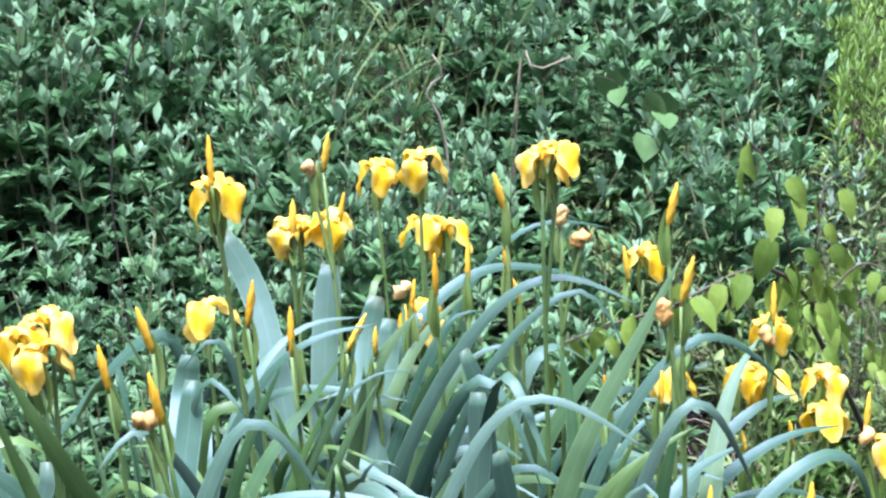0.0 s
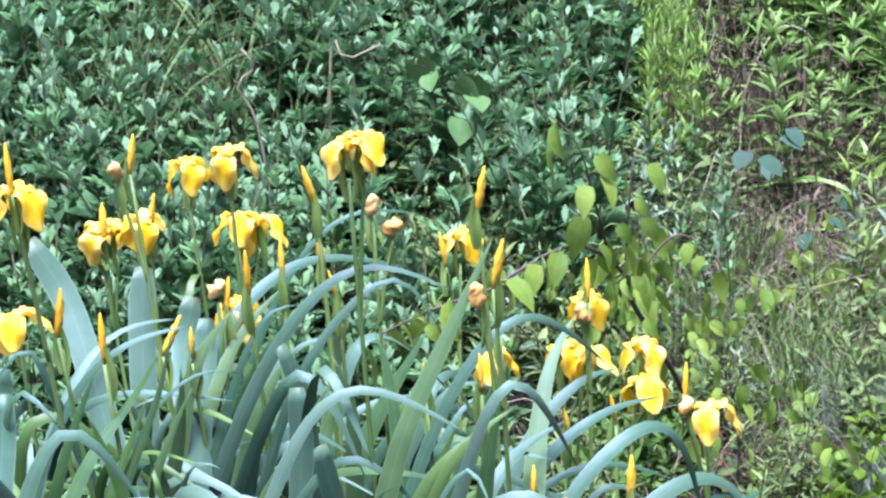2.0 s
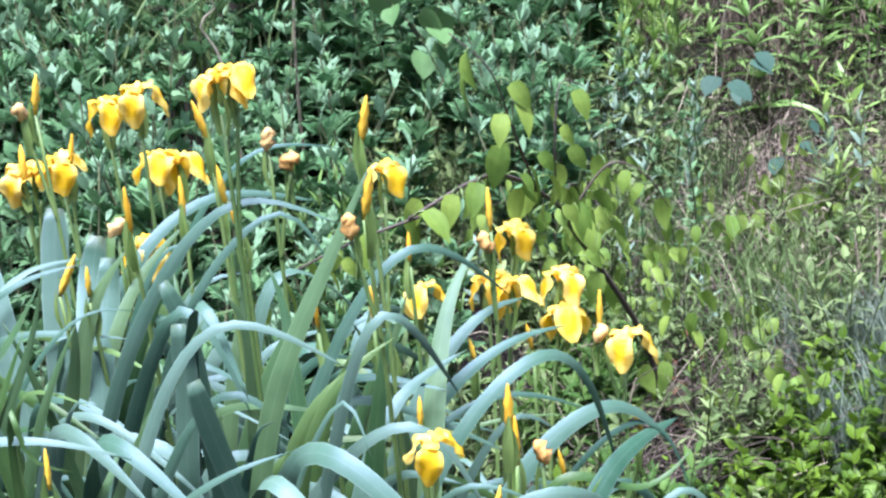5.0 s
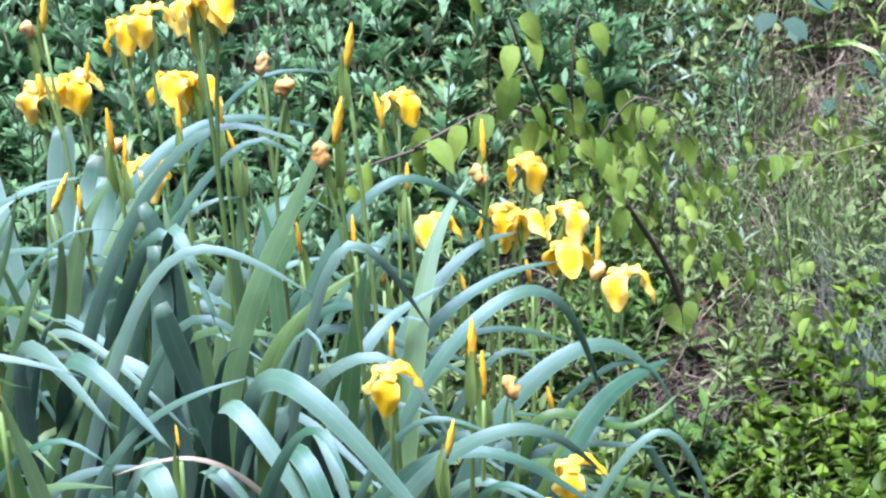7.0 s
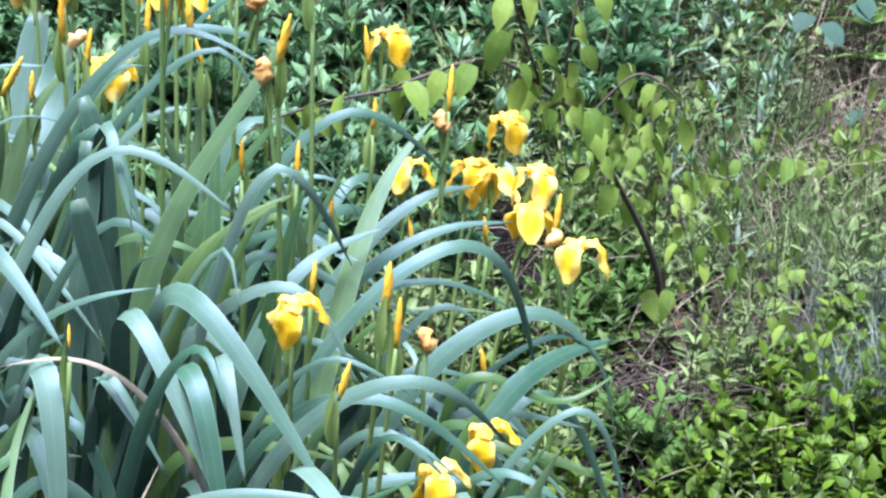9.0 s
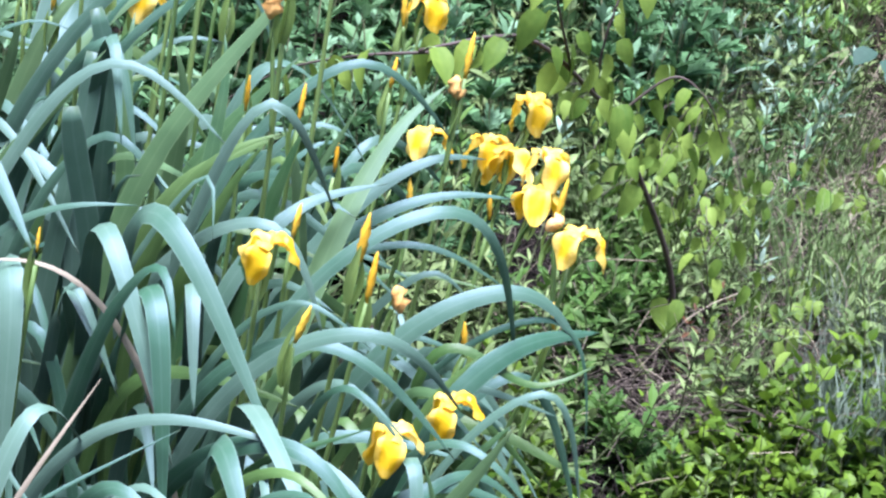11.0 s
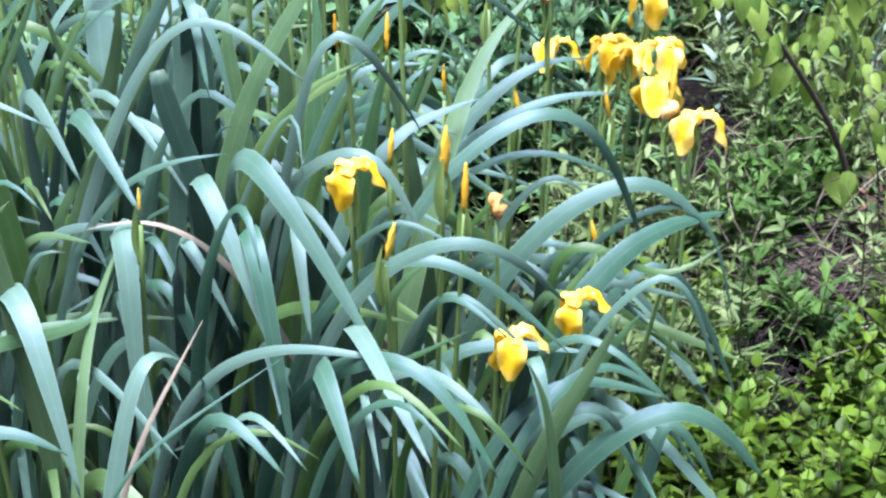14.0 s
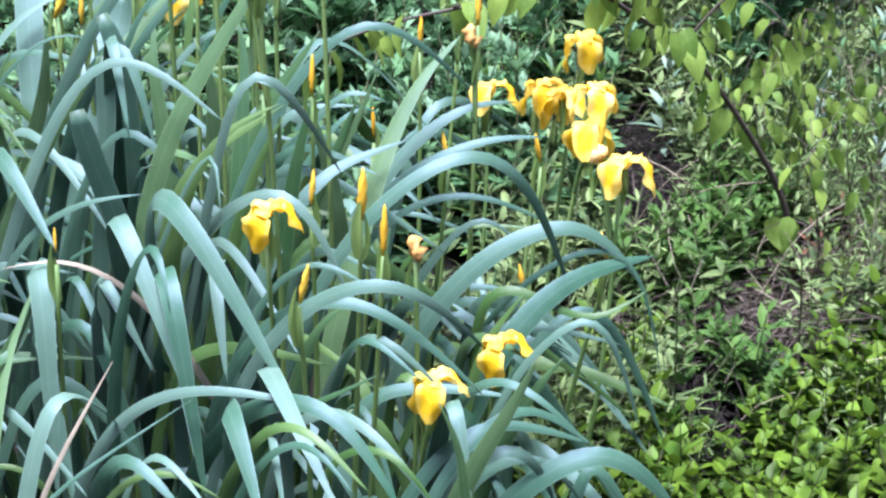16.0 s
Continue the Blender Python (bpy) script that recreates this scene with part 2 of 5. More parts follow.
def sword(points, width, facing, steps=48, thick=0.0022, blunt=0.0):
    """A sword-shaped iris blade along a line: a flat diamond in section with a midrib, tapering to its tip."""
    pts = arc(points, steps)
    tan = np.gradient(pts, axis=0)
    tan /= np.linalg.norm(tan, axis=1, keepdims=True)
    f = np.array(facing, float)
    f /= np.linalg.norm(f)
    across = np.cross(tan, f)
    size = np.linalg.norm(across, axis=1)
    best = int(np.argmax(size))
    for order in (range(best + 1, steps), range(best - 1, -1, -1)):
        for i in order:
            j = i - 1 if i > best else i + 1
            if size[i] < 0.45 or across[i] @ across[j] < 0:
                across[i] = across[i] * (1 if across[i] @ across[j] >= 0 else -1) * 0.5 + across[j]
            across[i] /= np.linalg.norm(across[i]) + 1e-9
    across[best] /= np.linalg.norm(across[best])
    verts, faces, uvs = [], [], []
    for i in range(steps):
        s = i / (steps - 1)
        w = width * (0.24 + 0.76 * min(1, s / 0.55) ** 1.7) * (max(0.0, 1 - max(0.0, (s - 0.66) / 0.34) ** 1.7) ** 0.75 if not blunt else 1 - 0.4 * max(0.0, (s - 0.94) / 0.06) ** 2)
        w = max(w, 0.0008)
        n = np.cross(across[i], tan[i])
        n /= np.linalg.norm(n)
        h = thick * 0.5 * (1.3 - s) + w * 0.085
        verts += [pts[i] - across[i] * w / 2, pts[i] + n * h, pts[i] + across[i] * w / 2, pts[i] - n * h * 0.7]
        uvs += [(0, s), (0.5, s), (1, s), (0.5, s)]
        if i:
            b = 4 * (i - 1)
            faces += [(b + k, b + (k + 1) % 4, b + 4 + (k + 1) % 4, b + 4 + k) for k in range(4)]
    faces += [(3, 2, 1, 0), tuple(range(4 * steps - 4, 4 * steps))]
    return verts, faces, uvs


def petal(line, widths, cup, steps=9, ruffle=0.0, seed=0.0):
    """A petal in the xz plane along line (r, z), with half widths, curved across by cup."""
    pts = spline([(r, 0, z) for r, z in line], steps)
    tan = np.gradient(pts, axis=0)
    tan /= np.linalg.norm(tan, axis=1, keepdims=True)
    verts, faces, uvs = [], [], []
    for i in range(steps):
        s = i / (steps - 1)
        w = float(np.interp(s, np.linspace(0, 1, len(widths)), widths))
        n = np.array((-tan[i][2], 0, tan[i][0]))
        for k in range(5):
            u = k / 2 - 1
            v = pts[i] + np.array((0, u * w, 0)) - n * cup * w * u * u
            v = v + n * ruffle * abs(u) * math.sin(9 * s + 3 * u + seed) * w
            verts.append(v)
            uvs.append(((u + 1) / 2, s))
            if i and k:
                a = 5 * i + k
                faces.append((a - 6, a - 5, a, a - 1))
    return verts, faces, uvs


def leaf_sheet(length, width, droop=0.25, fold=0.25, steps=5, heart=0.0, lift=0.0, point=0.8):
    """An ovate leaf along +x with a pointed tip, folded at the midrib: vertices, faces and UVs."""
    verts, faces, uvs = [], [], []
    for i in range(steps + 1):
        s = i / steps
        w = width / 2 * (math.sin(math.pi * min(1, s ** 0.75)) ** point if 0 < s < 1 else 0.02)
        x, z = length * s, lift * length * s - droop * length * s * s
        back = heart * length * (0.12 if i == 1 else 0)
        for u in (-1, 0, 1):
            verts.append((x - back * abs(u), u * w, z + abs(u) * fold * w))
            uvs.append(((u + 1) / 2, s))
        if i:
            b = 3 * i
            faces += [(b - 3, b - 2, b + 1, b), (b - 2, b - 1, b + 2, b + 1)]
    return verts, faces, uvs


def lobe(length, width, fold=0.3):
    """A narrow pointed blade along +x of four triangles."""
    return ([(0, 0, 0), (length * 0.55, -width / 2, fold * width), (length * 0.5, 0, 0), (length * 0.55, width / 2, fold * width), (length, 0, -0.1 * length)],
            [(0, 1, 2), (0, 2, 3), (1, 4, 2), (2, 4, 3)])


class Heap:
    """Geometry gathered into one mesh: pieces (vertices, faces) laid by matrices."""

    def __init__(self):
        self.v, self.f, self.m, self.n = [], [], [], 0

    def add(self, piece, matrix=None, slot=0):
        v = np.asarray(piece[0], float)
        if matrix is not None:
            a = np.array(matrix)
            v = v @ a[:3, :3].T + a[:3, 3]
        self.v.append(v)
        self.f += [tuple(k + self.n for k in face) for face in piece[1]]
        self.m += [slot] * len(piece[1])
        self.n += len(v)

    def piece(self):
        return np.concatenate(self.v), self.f, self.m

    def add_many(self, piece, matrix):
        a = np.array(matrix)
        self.v.append(piece[0] @ a[:3, :3].T + a[:3, 3])
        self.f += [tuple(k + self.n for k in face) for face in piece[1]]
        self.m += piece[2]
        self.n += len(piece[0])

    def mesh(self, name, mats, smooth=False):
        me = bpy.data.meshes.new(name)
        me.from_pydata(np.concatenate(self.v).tolist(), [], self.f)
        for k in mats:
            me.materials.append(k)
        me.polygons.foreach_set("material_index", self.m)
        if smooth:
            me.polygons.foreach_set("use_smooth", [True] * len(me.polygons))
        return me


def turn_to(direction, at=(0, 0, 0), spin=0.0, scale=1.0):
    """A matrix that lays +x along direction, +z as near up as it can."""
    x = Vector(direction).normalized()
    y = Vector((0, 0, 1)).cross(x)
    y = Vector((0, 1, 0)) if y.length < 1e-3 else y.normalized()
    m = Matrix((x, y, x.cross(y))).transposed().to_4x4()
    return Matrix.Translation(at) @ m @ Matrix.Rotation(spin, 4, "X") @ Matrix.Scale(scale, 4)


def keen(me):
    """Mark the two edges of a blade as sharp."""
    ends = np.empty(len(me.edges) * 2, dtype=np.int32)
    me.edges.foreach_get("vertices", ends)
    a, b = ends.reshape(-1, 2).T
    me.attributes.new("sharp_edge", "BOOLEAN", "EDGE").data.foreach_set("value", (abs(a - b) == 4) & (a % 2 == 0))
    return me


# ---- ground ----
def axis(lo, hi, step, far):
    inner = list(np.arange(lo, hi + 1e-6, step))
    grow, a, b, low, high = step, lo, hi, [], []
    while b < far:
        grow *= 1.35
        a, b = a - grow, b + grow
        low.append(a)
        high.append(b)
    return low[::-1] + inner + high


gx, gy = axis(-1.5, 4.0, 0.07, 900), axis(-1.5, 6.0, 0.07, 900)
gv = [(x, y, ground_z(x, y)) for y in gy for x in gx]
gf = [(j * len(gx) + i, j * len(gx) + i + 1, (j + 1) * len(gx) + i + 1, (j + 1) * len(gx) + i) for j in range(len(gy) - 1) for i in range(len(gx) - 1)]
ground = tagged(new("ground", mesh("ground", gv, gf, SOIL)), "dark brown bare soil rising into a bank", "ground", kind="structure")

# ---- the iris clump: blades ----
BLADES = []


def blade(root, waist, peak, tip, width, mat=None, facing=None, blunt=0.0):
    f = facing or (rng.uniform(-0.35, 0.35), -0.75, 0.62 + rng.uniform(-0.15, 0.15))
    if mat is None:
        # upright blades stay green; arching ones carry the sky's blue in their colour
        mat = IRIS_LEAF_GREEN if tip[2] > peak[2] + 0.02 and not blunt else IRIS_LEAF
    BLADES.append((root, [(*root, ground_z(*root) - 0.02), waist, peak, tip], width, mat, f, blunt))


blade((0.12, -0.39), (0.34, -0.42, 0.87), (0.47, -0.42, 1.03), (0.63, -0.46, 0.95), 0.020)
blade((0.11, -0.37), (0.33, -0.40, 0.86), (0.41, -0.40, 0.98), (0.45, -0.40, 1.04), 0.029)
blade((0.35, -0.04), (0.43, -0.30, 0.95), (0.45, -0.36, 1.05), (0.49, -0.45, 0.93), 0.027)
blade((0.38, -0.32), (0.60, -0.46, 0.86), (0.68, -0.50, 1.03), (0.78, -0.45, 0.88), 0.020)
blade((0.63, -0.37), (0.78, -0.22, 0.75), (0.87, -0.10, 0.94), (0.92, -0.07, 0.99), 0.038)
blade((0.41, -0.22), (0.70, -0.20, 0.97), (0.79, -0.19, 1.03), (0.94, -0.15, 0.92), 0.020)
blade((0.57, -0.36), (0.81, -0.33, 0.79), (0.95, -0.29, 0.86), (1.09, -0.15, 0.59), 0.022)
blade((0.56, -0.17), (0.79, -0.10, 0.76), (0.93, -0.05, 0.87), (1.00, -0.02, 0.87), 0.030)
blade((0.58, -0.19), (0.81, -0.14, 0.76), (0.96, -0.10, 0.83), (1.05, -0.08, 0.83), 0.025)
blade((0.72, -0.21), (0.93, -0.18, 0.64), (1.10, -0.14, 0.70), (1.20, -0.12, 0.60), 0.032)
blade((0.80, -0.20), (1.02, -0.16, 0.62), (1.15, -0.13, 0.66), (1.23, -0.12, 0.45), 0.010)
blade((0.82, -0.32), (0.99, -0.25, 0.55), (1.09, -0.18, 0.63), (1.22, -0.09, 0.64), 0.038)
blade((0.53, -0.53), (0.75, -0.62, 0.75), (0.86, -0.64, 0.79), (0.98, -0.58, 0.68), 0.023)
blade((0.50, -0.49), (0.72, -0.58, 0.73), (0.81, -0.60, 0.75), (0.98, -0.62, 0.63), 0.021)
blade((0.42, -0.21), (0.50, -0.42, 0.70), (0.555, -0.56, 0.88), (0.75, -0.73, 0.66), 0.034)
blade((0.43, -0.23), (0.47, -0.45, 0.70), (0.49, -0.55, 0.85), (0.63, -0.72, 0.61), 0.029)
blade((0.22, -0.11), (0.26, -0.32, 0.72), (0.29, -0.42, 0.90), (0.41, -0.56, 0.80), 0.034)
blade((0.17, -0.14), (0.21, -0.36, 0.75), (0.24, -0.46, 0.94), (0.34, -0.58, 0.85), 0.030)
blade((0.54, -0.29), (0.45, -0.42, 0.82), (0.43, -0.44, 0.91), (0.42, -0.45, 0.97), 0.033, blunt=1.0)
blade((0.27, -0.23), (0.32, -0.42, 0.63), (0.38, -0.56, 0.78), (0.41, -0.66, 0.48), 0.036)
blade((0.45, -0.27), (0.52, -0.48, 0.66), (0.57, -0.63, 0.80), (0.63, -0.74, 0.52), 0.031)
blade((0.68, -0.37), (0.53, -0.50, 0.68), (0.42, -0.56, 0.79), (0.33, -0.56, 0.78), 0.011, DRY_LEAF)
blade((0.16, -0.39), (0.35, -0.50, 0.80), (0.46, -0.54, 0.87), (0.53, -0.54, 0.88), 0.017)
blade((0.38, -0.35), (0.61, -0.45, 0.82), (0.70, -0.48, 0.86), (0.79, -0.50, 0.72), 0.022)
blade((0.35, -0.61), (0.53, -0.72, 0.64), (0.63, -0.75, 0.69), (0.80, -0.78, 0.68), 0.017)
blade((0.51, -0.60), (0.69, -0.75, 0.66), (0.79, -0.80, 0.69), (0.90, -0.86, 0.57), 0.026)
blade((0.62, -0.53), (0.78, -0.70, 0.64), (0.84, -0.75, 0.64), (0.94, -0.80, 0.54), 0.018)
blade((0.62, -0.53), (0.67, -0.75, 0.59), (0.69, -0.85, 0.71), (0.75, -0.98, 0.62), 0.037)
blade((0.33, -0.89), (0.43, -0.85, 0.58), (0.47, -0.80, 0.70), (0.52, -0.70, 0.61), 0.027)
blade((0.66, -0.39), (0.70, -0.60, 0.60), (0.71, -0.70, 0.70), (0.83, -0.95, 0.63), 0.029)
blade((0.40, -0.71), (0.53, -0.90, 0.60), (0.59, -0.95, 0.69), (0.67, -1.00, 0.64), 0.026)
blade((0.15, -0.39), (0.21, -0.60, 0.66), (0.28, -0.72, 0.75), (0.38, -0.85, 0.53), 0.036)
blade((0.02, -0.64), (0.13, -0.70, 0.55), (0.25, -0.70, 0.67), (0.31, -0.68, 0.67), 0.022)
blade((0.04, -0.78), (0.17, -0.85, 0.57), (0.30, -0.85, 0.62), (0.37, -0.85, 0.59), 0.031)
blade((0.82, -0.43), (0.96, -0.45, 0.34), (1.14, -0.42, 0.45), (1.26, -0.40, 0.33), 0.033)
blade((0.77, -0.42), (0.94, -0.45, 0.44), (1.01, -0.45, 0.47), (1.07, -0.42, 0.37), 0.023)
blade((0.82, -0.30), (0.90, -0.45, 0.46), (0.93, -0.53, 0.58), (0.96, -0.62, 0.44), 0.026)
blade((0.82, -0.36), (0.98, -0.36, 0.41), (1.03, -0.35, 0.51), (1.08, -0.34, 0.57), 0.025)
blade((0.63, -0.30), (0.78, -0.45, 0.62), (0.83, -0.50, 0.66), (0.92, -0.52, 0.59), 0.019)
blade((0.59, -0.10), (0.82, -0.10, 0.71), (0.93, -0.10, 0.74), (1.07, -0.08, 0.68), 0.015)
blade((0.67, -0.10), (0.89, -0.10, 0.66), (0.95, -0.10, 0.70), (1.01, -0.10, 0.66), 0.018)
blade((0.85, -0.16), (1.04, -0.12, 0.51), (1.10, -0.10, 0.55), (1.24, -0.10, 0.32), 0.018)
blade((0.79, -0.16), (0.96, -0.12, 0.46), (1.03, -0.10, 0.50), (1.09, -0.10, 0.47), 0.018)
blade((0.42, -0.01), (0.66, 0.00, 0.81), (0.74, 0.00, 0.88), (0.80, 0.00, 0.86), 0.022)
blade((0.45, -0.12), (0.67, -0.05, 0.78), (0.76, -0.02, 0.86), (0.79, 0.00, 0.84), 0.018)
blade((0.95, -0.42), (1.09, -0.40, 0.34), (1.12, -0.38, 0.41), (1.19, -0.38, 0.31), 0.020)
blade((0.79, -0.55), (0.94, -0.50, 0.49), (1.03, -0.42, 0.52), (1.13, -0.40, 0.45), 0.018)
blade((0.73, -0.52), (0.89, -0.50, 0.46), (0.97, -0.46, 0.51), (1.12, -0.42, 0.47), 0.021)
blade((0.22, -0.20), (0.42, -0.35, 0.88), (0.47, -0.38, 0.92), (0.58, -0.40, 0.81), 0.019)
blade((0.29, -0.26), (0.48, -0.42, 0.83), (0.51, -0.44, 0.89), (0.52, -0.44, 0.89), 0.024)
blade((0.83, -0.37), (1.00, -0.40, 0.43), (1.05, -0.40, 0.43), (1.11, -0.40, 0.36), 0.017)
blade((0.50, -0.44), (0.73, -0.55, 0.78), (0.76, -0.56, 0.79), (0.85, -0.58, 0.75), 0.014)
blade((0.13, -0.83), (0.22, -0.75, 0.68), (0.35, -0.60, 0.68), (0.37, -0.55, 0.76), 0.023)
blade((0.32, -0.79), (0.34, -0.70, 0.56), (0.35, -0.60, 0.69), (0.38, -0.55, 0.77), 0.020)
blade((0.61, -0.20), (0.61, -0.42, 0.70), (0.61, -0.50, 0.77), (0.64, -0.62, 0.64), 0.028)
blade((0.45, -0.20), (0.45, -0.40, 0.63), (0.45, -0.50, 0.74), (0.54, -0.60, 0.65), 0.019)
blade((0.26, -0.07), (0.16, 0.20, 0.94), (0.13, 0.28, 1.07), (0.09, 0.30, 1.15), 0.048, blunt=1.0)
blade((0.23, 0.07), (0.25, 0.30, 0.87), (0.27, 0.36, 1.01), (0.28, 0.38, 1.06), 0.048, blunt=1.0)
blade((0.26, -0.16), (0.30, 0.10, 0.90), (0.32, 0.18, 0.98), (0.34, 0.20, 1.04), 0.044, blunt=1.0)
blade((0.26, -0.20), (0.32, 0.05, 0.91), (0.34, 0.10, 0.97), (0.35, 0.12, 1.02), 0.041, blunt=1.0)
blade((-0.05, -0.56), (-0.01, -0.35, 0.91), (0.01, -0.30, 1.00), (0.02, -0.28, 1.06), 0.037, blunt=1.0)
blade((-0.11, -0.10), (0.02, -0.30, 1.03), (0.04, -0.32, 1.07), (0.09, -0.36, 1.02), 0.022)
blade((-0.20, -0.46), (0.02, -0.50, 0.96), (0.09, -0.50, 1.06), (0.18, -0.52, 0.94), 0.025)
blade((0.26, -0.22), (-0.02, -0.38, 0.99), (-0.06, -0.40, 1.03), (-0.12, -0.42, 0.98), 0.022)
blade((0.20, -0.67), (-0.10, -0.88, 1.10), (-0.14, -0.90, 1.19), (-0.18, -0.90, 1.28), 0.038, IRIS_LEAF_YOUNG)
blade((0.07, -0.86), (-0.15, -0.95, 1.13), (-0.17, -0.95, 1.19), (-0.19, -0.95, 1.26), 0.030, IRIS_LEAF_YOUNG)
blade((-0.12, -0.73), (-0.16, -0.80, 1.08), (-0.15, -0.80, 1.11), (-0.15, -0.80, 1.13), 0.024, blunt=1.0)
blade((-0.08, -0.39), (0.13, -0.32, 0.97), (0.19, -0.30, 1.03), (0.24, -0.30, 1.10), 0.027)
blade((-0.04, -0.33), (0.16, -0.35, 0.92), (0.22, -0.35, 1.04), (0.25, -0.35, 1.13), 0.019)
blade((-0.01, -0.12), (0.21, -0.12, 0.93), (0.31, -0.12, 1.00), (0.37, -0.12, 0.99), 0.012)
blade((0.15, 0.04), (0.40, 0.16, 1.00), (0.54, 0.21, 1.07), (0.72, 0.22, 1.03), 0.025)
blade((0.13, -0.18), (0.41, -0.24, 1.06), (0.54, -0.26, 1.16), (0.67, -0.29, 1.11), 0.023)
blade((0.23, -0.19), (0.54, -0.20, 1.10), (0.60, -0.20, 1.12), (0.66, -0.22, 1.03), 0.017)
blade((0.24, 0.26), (0.54, 0.30, 1.05), (0.64, 0.30, 1.12), (0.78, 0.30, 1.10), 0.014)
blade((0.42, -0.41), (0.537, -0.40, 0.924), (0.63, -0.38, 1.08), (0.708, -0.36, 1.20), 0.032)
blade((0.17, -0.11), (0.39, -0.25, 0.97), (0.43, -0.27, 1.02), (0.50, -0.34, 0.87), 0.025)
blade((-0.05, -0.01), (0.13, 0.15, 0.94), (0.22, 0.20, 1.00), (0.32, 0.22, 1.00), 0.021)
blade((0.22, -0.10), (-0.04, -0.10, 1.00), (-0.07, -0.10, 1.08), (-0.11, -0.10, 1.13), 0.010)
blade((0.00, -0.30), (0.00, -0.05, 0.92), (0.01, 0.00, 0.97), (0.02, 0.00, 1.02), 0.043, blunt=1.0)
blade((-0.14, -0.42), (0.07, -0.55, 0.96), (0.21, -0.60, 0.98), (0.32, -0.62, 0.94), 0.021)
blade((0.16, -0.11), (0.34, 0.05, 0.91), (0.41, 0.10, 1.00), (0.49, 0.12, 1.06), 0.028)
blade((0.12, -0.01), (0.38, 0.00, 0.96), (0.45, -0.00, 1.05), (0.49, 0.00, 1.05), 0.020)
blade((-0.09, -0.10), (0.16, -0.10, 1.03), (0.22, -0.10, 1.06), (0.31, -0.10, 1.07), 0.021)
blade((0.33, -0.10), (0.08, -0.10, 1.03), (0.06, -0.10, 1.07), (0.01, -0.10, 1.03), 0.022)
blade((-0.11, -0.23), (0.10, -0.25, 0.97), (0.13, -0.25, 1.03), (0.15, -0.25, 1.07), 0.024)
blade((0.43, -0.83), (0.45, -0.88, 0.57), (0.50, -0.85, 0.68), (0.54, -0.80, 0.75), 0.008, DRY_LEAF)
blade((0.43, -0.85), (0.45, -0.90, 0.58), (0.55, -0.86, 0.66), (0.64, -0.82, 0.71), 0.006, IRIS_LEAF)
blade((0.57, -0.37), (0.59, -0.42, 0.90), (0.65, -0.42, 0.94), (0.70, -0.42, 0.97), 0.027, IRIS_LEAF_YOUNG)
blade((0.99, -0.15), (1.01, -0.20, 0.62), (1.11, -0.20, 0.58), (1.21, -0.18, 0.62), 0.017, IRIS_LEAF_YOUNG)
blade((0.54, -0.87), (0.56, -0.92, 0.63), (0.63, -0.94, 0.67), (0.70, -0.95, 0.64), 0.012, IRIS_LEAF_YOUNG)
blade((0.72, -0.75), (0.74, -0.80, 0.64), (0.74, -0.85, 0.69), (0.77, -0.95, 0.61), 0.018, IRIS_LEAF)
blade((0.80, -0.70), (0.82, -0.75, 0.61), (0.87, -0.78, 0.62), (0.94, -0.80, 0.54), 0.013, IRIS_LEAF_YOUNG)
blade((0.17, -0.55), (0.19, -0.60, 1.00), (0.20, -0.60, 0.96), (0.25, -0.60, 0.93), 0.017, IRIS_LEAF_YOUNG)
blade((0.57, -0.40), (0.59, -0.45, 0.90), (0.64, -0.45, 0.95), (0.70, -0.45, 0.98), 0.024, IRIS_LEAF_YOUNG)
blade((0.28, -0.42), (0.16, -0.45, 0.91), (0.14, -0.45, 1.00), (0.12, -0.45, 1.07), 0.031, IRIS_LEAF_YOUNG)
blade((0.29, -0.28), (0.17, -0.30, 0.66), (0.15, -0.30, 0.77), (0.12, -0.30, 0.85), 0.038)
blade((0.36, -0.19), (0.22, -0.20, 0.89), (0.20, -0.20, 0.97), (0.18, -0.20, 1.03), 0.021)
blade((0.50, -0.23), (0.44, -0.25, 0.89), (0.43, -0.25, 1.00), (0.41, -0.25, 1.06), 0.030, blunt=1.0)
blade((-0.02, -0.46), (0.14, -0.50, 0.71), (0.17, -0.50, 0.76), (0.21, -0.50, 0.80), 0.032)
blade((0.36, -0.29), (0.43, -0.48, 0.63), (0.46, -0.54, 0.76), (0.54, -0.60, 0.64), 0.017)
blade((0.10, -0.47), (0.25, -0.60, 0.69), (0.29, -0.62, 0.77), (0.32, -0.62, 0.77), 0.021)
blade((0.45, -0.67), (0.58, -0.88, 0.64), (0.62, -0.92, 0.68), (0.69, -0.98, 0.64), 0.017)
blade((0.56, -0.65), (0.72, -0.85, 0.67), (0.78, -0.90, 0.71), (0.87, -0.95, 0.65), 0.017, IRIS_LEAF_YOUNG)
blade((0.58, -0.70), (0.74, -0.90, 0.67), (0.80, -0.95, 0.71), (0.86, -1.00, 0.67), 0.015)
blade((0.64, -0.42), (0.79, -0.60, 0.66), (0.83, -0.65, 0.72), (0.91, -0.70, 0.68), 0.016)
blade((0.54, -0.65), (0.75, -0.75, 0.66), (0.80, -0.76, 0.69), (0.86, -0.76, 0.72), 0.014)
blade((0.96, -0.69), (0.96, -0.75, 0.57), (0.95, -0.75, 0.63), (0.93, -0.75, 0.68), 0.017)
blade((0.78, -0.55), (0.97, -0.60, 0.53), (1.01, -0.60, 0.60), (1.05, -0.60, 0.68), 0.028)
blade((0.90, -0.22), (0.97, -0.29, 0.58), (0.99, -0.29, 0.61), (1.02, -0.29, 0.65), 0.020, IRIS_LEAF_YOUNG)
